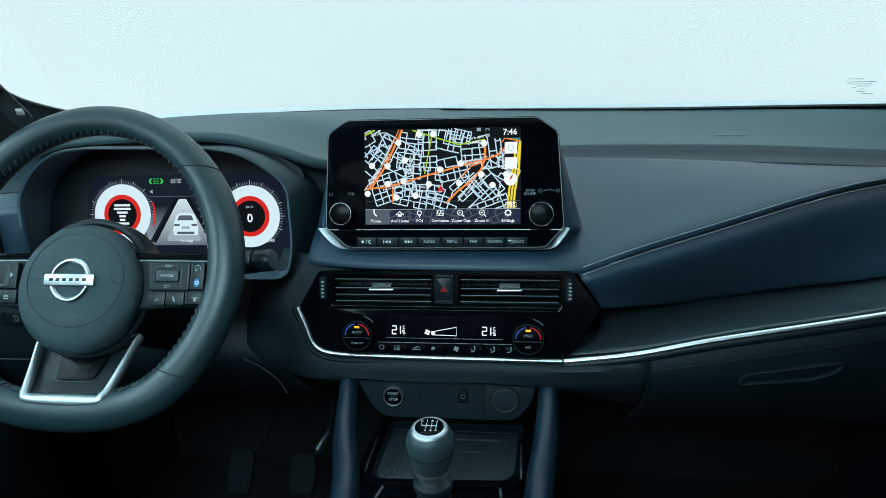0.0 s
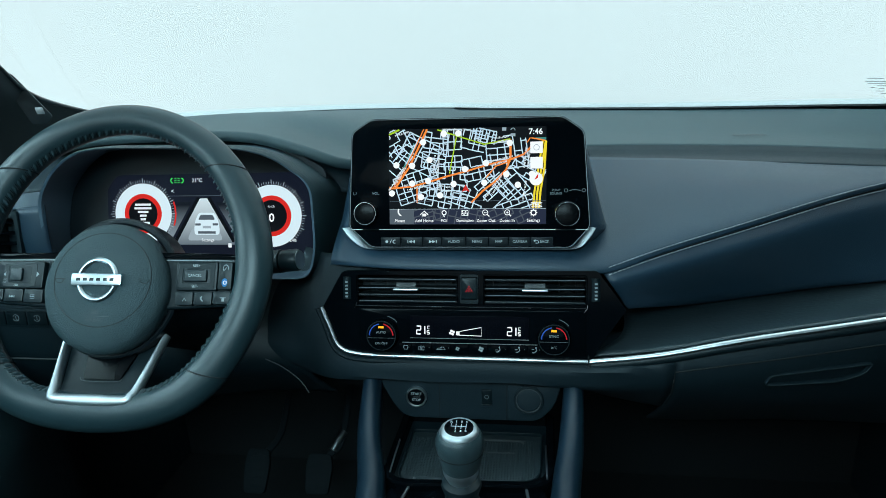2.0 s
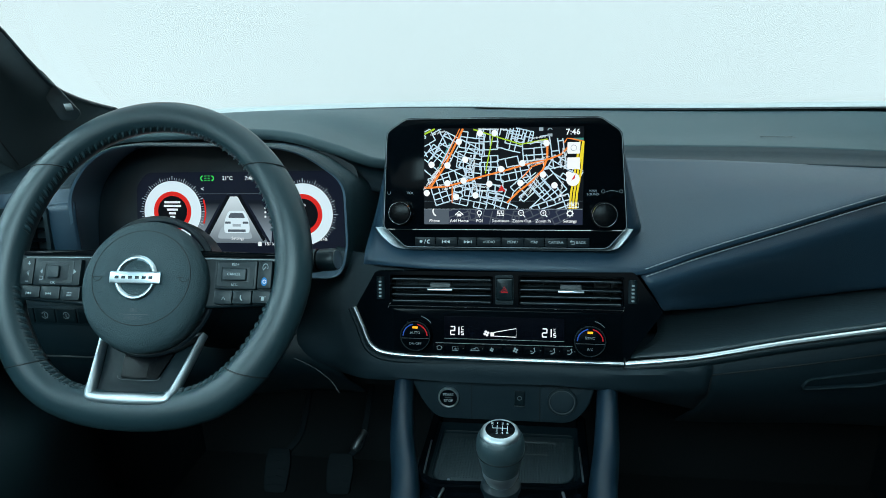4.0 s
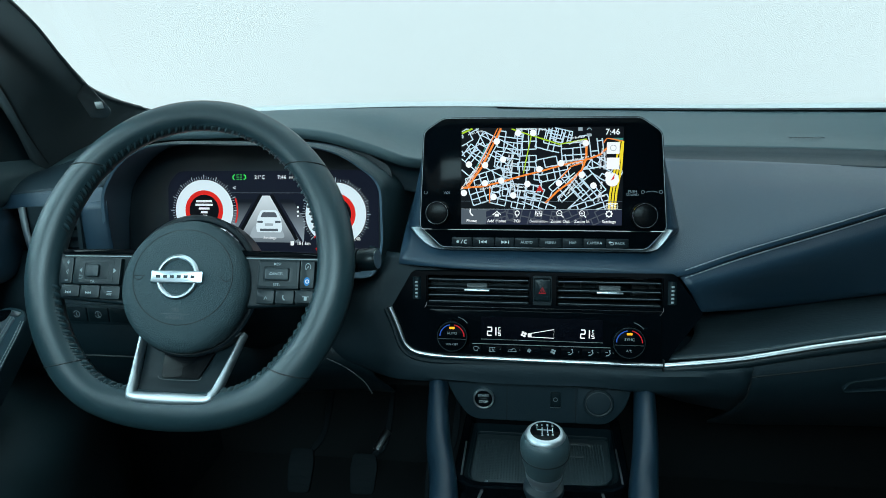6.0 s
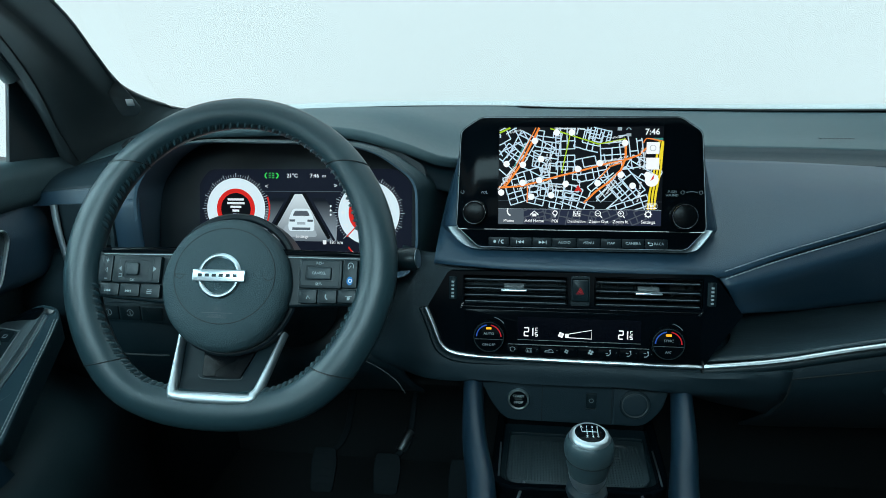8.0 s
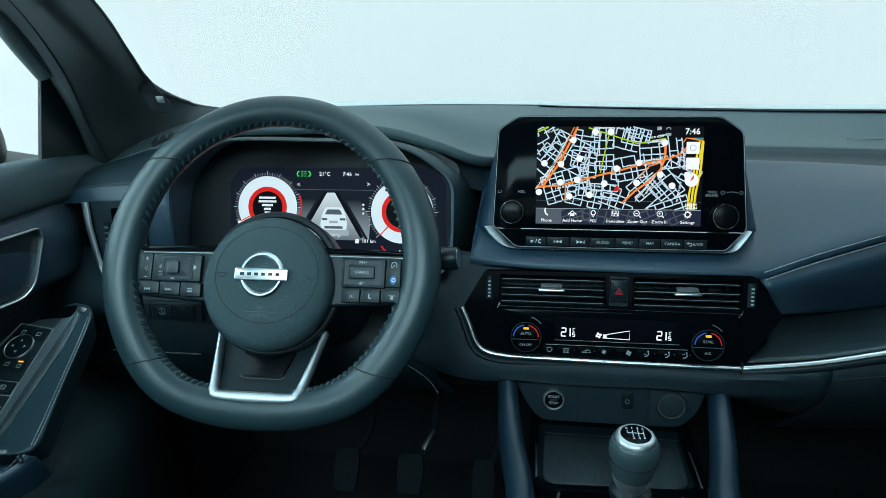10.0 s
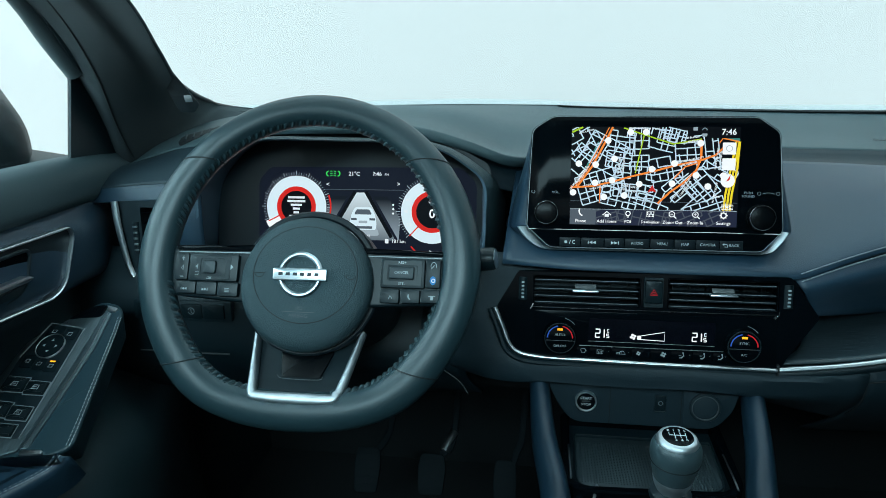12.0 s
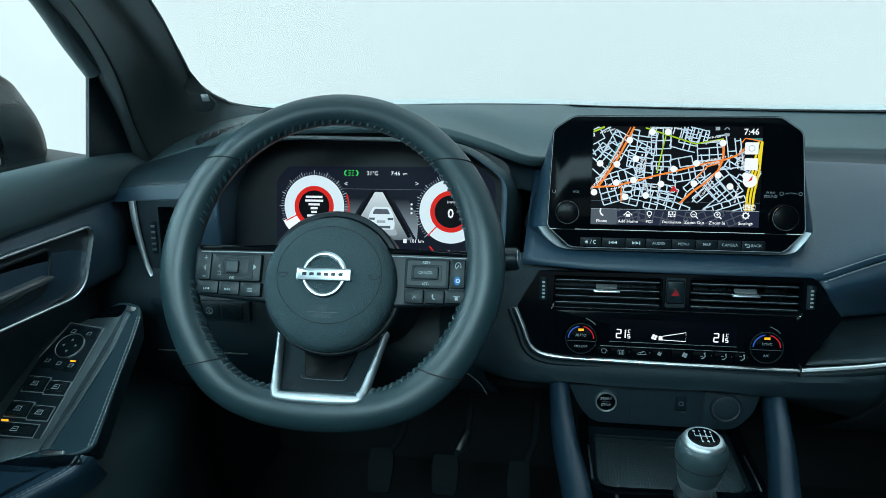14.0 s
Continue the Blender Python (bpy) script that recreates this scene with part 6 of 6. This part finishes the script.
# ---------------------------------------------------------------- driver's door
def slab_yz(points, x0, x1, bev=0.0012):
    """A plate in the plane of the car's length and height, from x0 to x1."""
    return shift(slab(rpoly(points, 0.003), x0, x1, bev), pose(0, 0, 0, 90, 0, 90))


def door():
    t = thing("door", None, "dark front door with navy leather, armrest and window switches", "door")
    # sill and belt
    sheet("sill", [
        [(-0.785, -0.1, 1.075), (-0.785, 0.4, 1.076), (-0.782, 0.72, 1.078), (-0.775, 0.86, 1.07), (-0.765, 0.92, 1.062)],
        [(-0.755, -0.1, 1.073), (-0.757, 0.4, 1.075), (-0.757, 0.72, 1.076), (-0.76, 0.86, 1.066), (-0.76, 0.92, 1.056)],
        [(-0.735, -0.1, 1.058), (-0.735, 0.4, 1.06), (-0.738, 0.70, 1.06), (-0.748, 0.83, 1.05), (-0.755, 0.92, 1.04)],
        [(-0.725, -0.1, 1.03), (-0.728, 0.4, 1.032), (-0.735, 0.70, 1.03), (-0.75, 0.82, 1.025), (-0.758, 0.92, 1.02)],
        [(-0.735, -0.1, 1.018), (-0.738, 0.4, 1.02), (-0.745, 0.70, 1.018), (-0.758, 0.82, 1.013), (-0.765, 0.92, 1.01)],
    ], PAD, t, "matt grey door top", n=30, m=24)
    sheet("upper_panel", [
        [(-0.738, -0.1, 1.02), (-0.74, 0.4, 1.022), (-0.748, 0.70, 1.02), (-0.76, 0.80, 1.015)],
        [(-0.722, -0.1, 0.99), (-0.722, 0.4, 0.99), (-0.73, 0.70, 0.99), (-0.75, 0.80, 0.985)],
        [(-0.72, -0.1, 0.94), (-0.72, 0.4, 0.94), (-0.728, 0.70, 0.94), (-0.752, 0.80, 0.935)],
        [(-0.735, -0.1, 0.918), (-0.735, 0.4, 0.918), (-0.742, 0.70, 0.918), (-0.758, 0.80, 0.91)],
        [(-0.79, -0.1, 0.905), (-0.79, 0.4, 0.905), (-0.79, 0.70, 0.905), (-0.79, 0.80, 0.90)],
    ], NAVY, t, "navy leather door panel", n=30, m=20)
    # handle bowl framed in chrome: local x is the car's length, y the height, z towards the seats
    hm = pose(-0.7275, 0.0, 0.0, 90, 0, 90)
    loopo = rpoly([(0.34, 0.955), (0.40, 1.011), (0.679, 1.0045), (0.683, 0.990), (0.655, 0.936), (0.632, 0.9255), (0.36, 0.942)], [0.02, 0.02, 0.008, 0.012, 0.014, 0.014, 0.02], 6)
    f = part("chrome_frame", band(loopo, inset(loopo, 0.0028), -0.002, 0.007, 0.001), CHROME, t, "satin chrome frame")
    f.matrix_basis = hm
    b = part("handle_bowl", slab(inset(loopo, 0.0028), 0.0005, 0.002), BLACK, t, "black handle bowl")
    b.matrix_basis = hm
    bowl = rpoly([(0.40, 0.955), (0.42, 1.002), (0.608, 0.9975), (0.612, 0.988), (0.596, 0.952), (0.572, 0.9445)], [0.012, 0.012, 0.008, 0.01, 0.012, 0.012], 5)
    bb = part("bowl_edge", band(bowl, inset(bowl, 0.004), 0.002, 0.006, 0.001), BLACK, t)
    bb.matrix_basis = hm
    bi = part("bowl_face", slab(inset(bowl, 0.004), 0.002, 0.0035), GLOSS, t)
    bi.matrix_basis = hm
    part("door_handle", slab_yz([(0.40, 0.966), (0.40, 0.975), (0.590, 0.9705), (0.598, 0.966), (0.590, 0.9635)], -0.7215, -0.712), STEEL, t, "satin metal handle")
    part("handle_grip", slab_yz([(0.40, 0.952), (0.40, 0.966), (0.588, 0.9635), (0.576, 0.953)], -0.7215, -0.714), BLACK, t)
    # lower door
    sheet("lower_panel", [
        [(-0.794, -0.1, 0.91), (-0.794, 0.4, 0.91), (-0.794, 0.70, 0.91), (-0.78, 0.82, 0.91)],
        [(-0.79, -0.1, 0.80), (-0.79, 0.4, 0.80), (-0.785, 0.70, 0.80), (-0.77, 0.82, 0.80)],
        [(-0.72, -0.1, 0.745), (-0.72, 0.4, 0.745), (-0.72, 0.66, 0.745), (-0.755, 0.90, 0.72)],
        [(-0.665, -0.1, 0.70), (-0.665, 0.4, 0.70), (-0.668, 0.66, 0.69), (-0.74, 0.90, 0.66)],
        [(-0.675, -0.1, 0.52), (-0.675, 0.4, 0.52), (-0.68, 0.66, 0.50), (-0.74, 0.90, 0.50)],
        [(-0.72, -0.1, 0.25), (-0.72, 0.4, 0.25), (-0.72, 0.70, 0.25), (-0.74, 0.95, 0.25)],
    ], DOORP, t, "lower door panel, window light put into its colour", n=20, m=24)
    # corner sail behind the mirror
    sail = shift(slab(rpoly([(0.746, 1.05), (0.95, 1.04), (0.95, 1.10), (0.80, 1.205), (0.786, 1.198)], 0.004), -0.002, 0.003, 0.001), pose(-0.765, 0, 0, 90, 0, 90))
    part("corner_sail", sail, BLACK, t, "black plastic corner")
    part("outer_skin", shift(slab(rect(-0.1, 0.25, 1.0, 1.03), -0.01, 0.0), pose(-0.80, 0, 0, 90, 0, 90)), CAR, t, smooth=False)


def armrest():
    m = panel_pose(-0.67, 0.59, 0.845, 59.5)
    t = thing("armrest", m, "black leather door armrest with pale stitching", "armrest")
    body = rpoly([(-110, -40), (-100, 46), (-62, 84), (-34, 112), (-8, 108), (4, 94), (14, 20), (30, -84), (8, -96), (-30, -104), (-110, -140)], [4, 14, 10, 10, 10, 12, 30, 14, 4, 8, 4], 6)
    part("pad", slab(body, -44, 0, 3.5, taper=14), HIDE, t, "black leather pad", k=MM)
    trim = rpoly([(-108, -40), (-98, 44), (-60, 80), (-36, 100), (-18, 104), (-19, 60), (-21, 10), (-25, -50), (-28, -94), (-108, -128)], [2, 14, 8, 8, 4, 8, 8, 8, 2, 2], 5)
    tr = part("trim_plate", slab(trim, -4, 3.5, 1.5), ALU, t, "dark brushed metal trim plate", k=MM)
    part("gloss_tip", slab(rpoly([(-62, 78), (-38, 100), (-18, 104), (-19, 84), (-40, 82)], 6), 3, 4.6, 1), GLOSS, t, k=MM)
    # Small metal pieces at the tip and the foot of the trim.
    part("tip_metal", slab(rpoly([(-20, 104), (-4, 100), (-6, 94), (-18, 96)], 2), 0, 2.5, 0.6), STEEL, t, k=MM)
    part("foot_chrome", slab(rpoly([(-24, -98), (2, -95), (0, -90), (-24, -92)], 2), -2, 3.5, 0.8), CHROME, t, k=MM)
    line = [Vector((x, y, 1)) for x, y in ((4, 88), (9, 60), (14, 20), (19, -20), (24, -60), (26, -84))]
    for dx in (-3.2, 0.8):
        pts = [p * MM + Vector((dx * MM, 0, -0.001)) for p in curve(line, 50)]
        stitches(pts, 0.0034, 0.0015, 0.0005, THREAD, t, (0, 0, 1), label="pale grey stitching")
    # rear cushion
    cush = rpoly([(-112, -106), (-30, -106), (8, -98), (34, -90), (26, -112), (-20, -150), (-70, -185), (-112, -200)], [4, 6, 6, 8, 14, 14, 10, 4], 6)
    c = part("rear_cushion", slab(cush, -44, 3, 9, taper=3), NAVY, t, "navy leather rear cushion", k=MM)
    part("gloss_band", slab(rpoly([(-19, 96), (-9, 92), (-6, 40), (-12, -30), (-18, -90), (-28, -92), (-24, -30), (-20, 30)], 4), -3, 2.6, 1.2), ALU, t, "dark brushed edge band", k=MM)
    part("band_line", stroke([(-14, 92), (-11, 40), (-17, -30), (-23, -88)], 1.2, 2.2, 3.1), STEEL, t, k=MM)
    line = [Vector((x, y, 3)) for x, y in ((24, -94), (18, -110), (-18, -138), (-70, -172))]
    for dx in (0, -6):
        pts = [p * MM + Vector((dx * MM, 0.2 * dx * MM, -0.0005)) for p in curve(line, 40)]
        stitches(pts, 0.0036, 0.0016, 0.0005, THREAD, t, (0, 0, 1), label="pale grey stitching")


def door_switches():
    m = panel_pose(-0.67, 0.59, 0.845, 59.5)
    t = thing("window_switches", m, "black mirror and window switches on the armrest", "switch panel")
    part("base", slab(rpoly([(-92, 20), (-78, 70), (-32, 64), (-33, -80), (-94, -84)], [6, 8, 6, 3, 3], 5), 2, 5, 1), BLACK, t, k=MM)
    for a, b in (((-78, 50, -56, 66), 0), ((-54, 48, -36, 63), 0), ((-86, 6, -70, 24), 0), ((-69, 4, -54, 20), 0), ((-53, 2, -37, 18), 1)):
        s = part("switch", slab(rpoly(rect(*a), 2), 4, 6.2, 1), KEY, t, k=MM)
        mx, my = (a[0] + a[2]) / 2, (a[1] + a[3]) / 2
        part("symbol", stroke([(mx - 3, my - 2), (mx + 2, my - 2), (mx + 3, my + 2), (mx - 2, my + 2)], 0.8, 6.2, 6.4, closed=True), INK, s, k=MM)
        if b:
            part("lamp", slab(rect(mx - 4, my + 5, mx + 3, my + 7), 6.2, 6.4), L_AMBER, s, k=MM)
    j = part("mirror_knob", slab(circle(-61, 37, 17, 40), 4, 7, 1.5), KEY, t, "round mirror knob with a bright ring", k=MM)
    part("ring", band(circle(-61, 37, 17.6, 40), circle(-61, 37, 16.2, 40), 4, 7.2, 0.4), STEEL, j, k=MM)
    for a in (0, 90, 180, 270):
        p = [(-61 + 10 * math.cos(radians(a)), 37 + 10 * math.sin(radians(a))), (-61 + 7 * math.cos(radians(a + 16)), 37 + 7 * math.sin(radians(a + 16))), (-61 + 7 * math.cos(radians(a - 16)), 37 + 7 * math.sin(radians(a - 16)))]
        part("symbol", slab(p, 7, 7.2), INK, j, k=MM)
    for x0, x1, y0, y1 in ((-88, -61, -26, -8), (-59, -33, -28, -12), (-90, -63, -58, -40), (-61, -36, -60, -44), (-90, -42, -80, -66)):
        s = part("window_switch", slab(rpoly([(x0, y0), (x1, y0), (x1, y1), (x0, y1 + 1)], 2), 4, 9, 2.5), KEY, t, k=MM)
        part("edge", stroke([(x0 - 0.6, y0 - 0.6), (x1 + 0.6, y0 - 0.6), (x1 + 0.6, y1 + 0.8), (x0 - 0.6, y1 + 1.6)], 0.8, 4.6, 6.2, closed=True), EMBOSS2, s, k=MM)
        mx, my = (x0 + x1) / 2, (y0 + y1) / 2
        part("symbol", stroke([(mx - 4, my - 2.5), (mx + 4, my - 2.5), (mx + 4, my + 2.5), (mx - 2, my + 2.5)], 0.9, 9, 9.2, closed=True), INK, s, k=MM)
        part("symbol", stroke([(mx - 2, my), (mx + 2, my)], 0.8, 9, 9.2), INK, s, k=MM)
    part("lamp", slab(rect(-90, -64, -82, -62), 5, 6.4), L_AMBER, t, k=MM)
    part("bright_outline", stroke([(-93, 20), (-79, 71), (-31, 65), (-32, -81)], 0.9, 4, 5.6), EMBOSS2, t, k=MM)


door()
armrest()
door_switches()


# ---------------------------------------------------------------- outside mirror
def door_mirror():
    t = thing("door_mirror", pose(0.029, 0, 0), "dark glossy outside mirror beyond the door window", "mirror")
    rows = []
    for y, s in ((0.80, 0.88), (0.812, 0.97), (0.83, 1.0), (0.86, 0.97), (0.89, 0.8), (0.91, 0.45), (0.915, 0.1)):
        ring = rpoly([(-0.945, 1.03), (-0.945, 1.10), (-1.0, 1.195), (-1.15, 1.205), (-1.18, 1.15), (-1.16, 1.045), (-1.08, 1.03)], 0.035, 6)
        rows.append([(-1.05 + (x + 1.05) * s, y, 1.115 + (z - 1.115) * s) for x, z in ring])
    part("housing", grid(rows, wrap=True), CAR, t, "dark painted housing")
    rr = [(-1.05 + (x + 1.05) * 0.86, z) for x, z in rpoly([(-0.955, 1.045), (-0.955, 1.10), (-1.0, 1.18), (-1.14, 1.19), (-1.165, 1.14), (-1.15, 1.06), (-1.08, 1.045)], 0.03, 6)]
    bm = slab(rr, -0.806, -0.80)
    part("mirror_glass", shift(bm, Matrix(((1, 0, 0, 0), (0, 0, -1, 0), (0, 1, 0, 0), (0, 0, 0, 1)))), BRIGHT, t, "mirror glass")
    part("foot", shift(block(-0.16, -0.05, -0.022, 0.15, 0.05, 0.022, 0.015), pose(-0.95, 0.90, 1.03, 0, 8, 0)), BLACK, t)


door_mirror()


# ---------------------------------------------------------------- pedals
def pedal(x, y, z, w, h, name, label, steel):
    t = thing(name, panel_pose(x, y, z, 35), label, "pedal", "pedals")
    pad = part("pad", slab(rpoly([(-w * 0.42, -h), (w * 0.42, -h), (w * 0.5, h * 0.3), (w * 0.42, h), (-w * 0.42, h), (-w * 0.5, h * 0.3)], 8), -6, 2, 2), PEDAL, t, k=MM)
    for i in range(5):
        part("rib", stroke([(-w * 0.36, -h * 0.7 + i * h * 0.34), (0, -h * 0.62 + i * h * 0.34), (w * 0.36, -h * 0.7 + i * h * 0.34)], 3, 2, 3.8), PEDAL, pad, k=MM)
    part("arm", tube(curve([(w * 0.2, h * 0.4, -8), (w * 0.4, h * 1.2, -8), (w * 0.7, h * 2.2, -22), (w * 0.8, 345, -40)], 16), (7, 5), 8), PEDAL, t, k=MM)
    if steel is STEEL:
        # Only this short length of the brake arm is drawn in steel.
        part("arm_steel", tube(curve([(w * 0.4, h * 1.2, -7), (w * 0.55, h * 1.75, -13), (w * 0.7, h * 2.2, -21)], 10), (8, 6), 10), steel, t, "short steel length of the brake arm", k=MM)


pedal(-0.325, 0.97, 0.458, 52, 36, "brake_pedal", "ribbed black brake pedal on a steel arm", STEEL)
pedal(-0.447, 0.97, 0.458, 50, 40, "clutch_pedal", "ribbed black clutch pedal", PEDAL)
pedal(-0.19, 0.98, 0.43, 44, 50, "accelerator_pedal", "long black accelerator pedal", PEDAL)
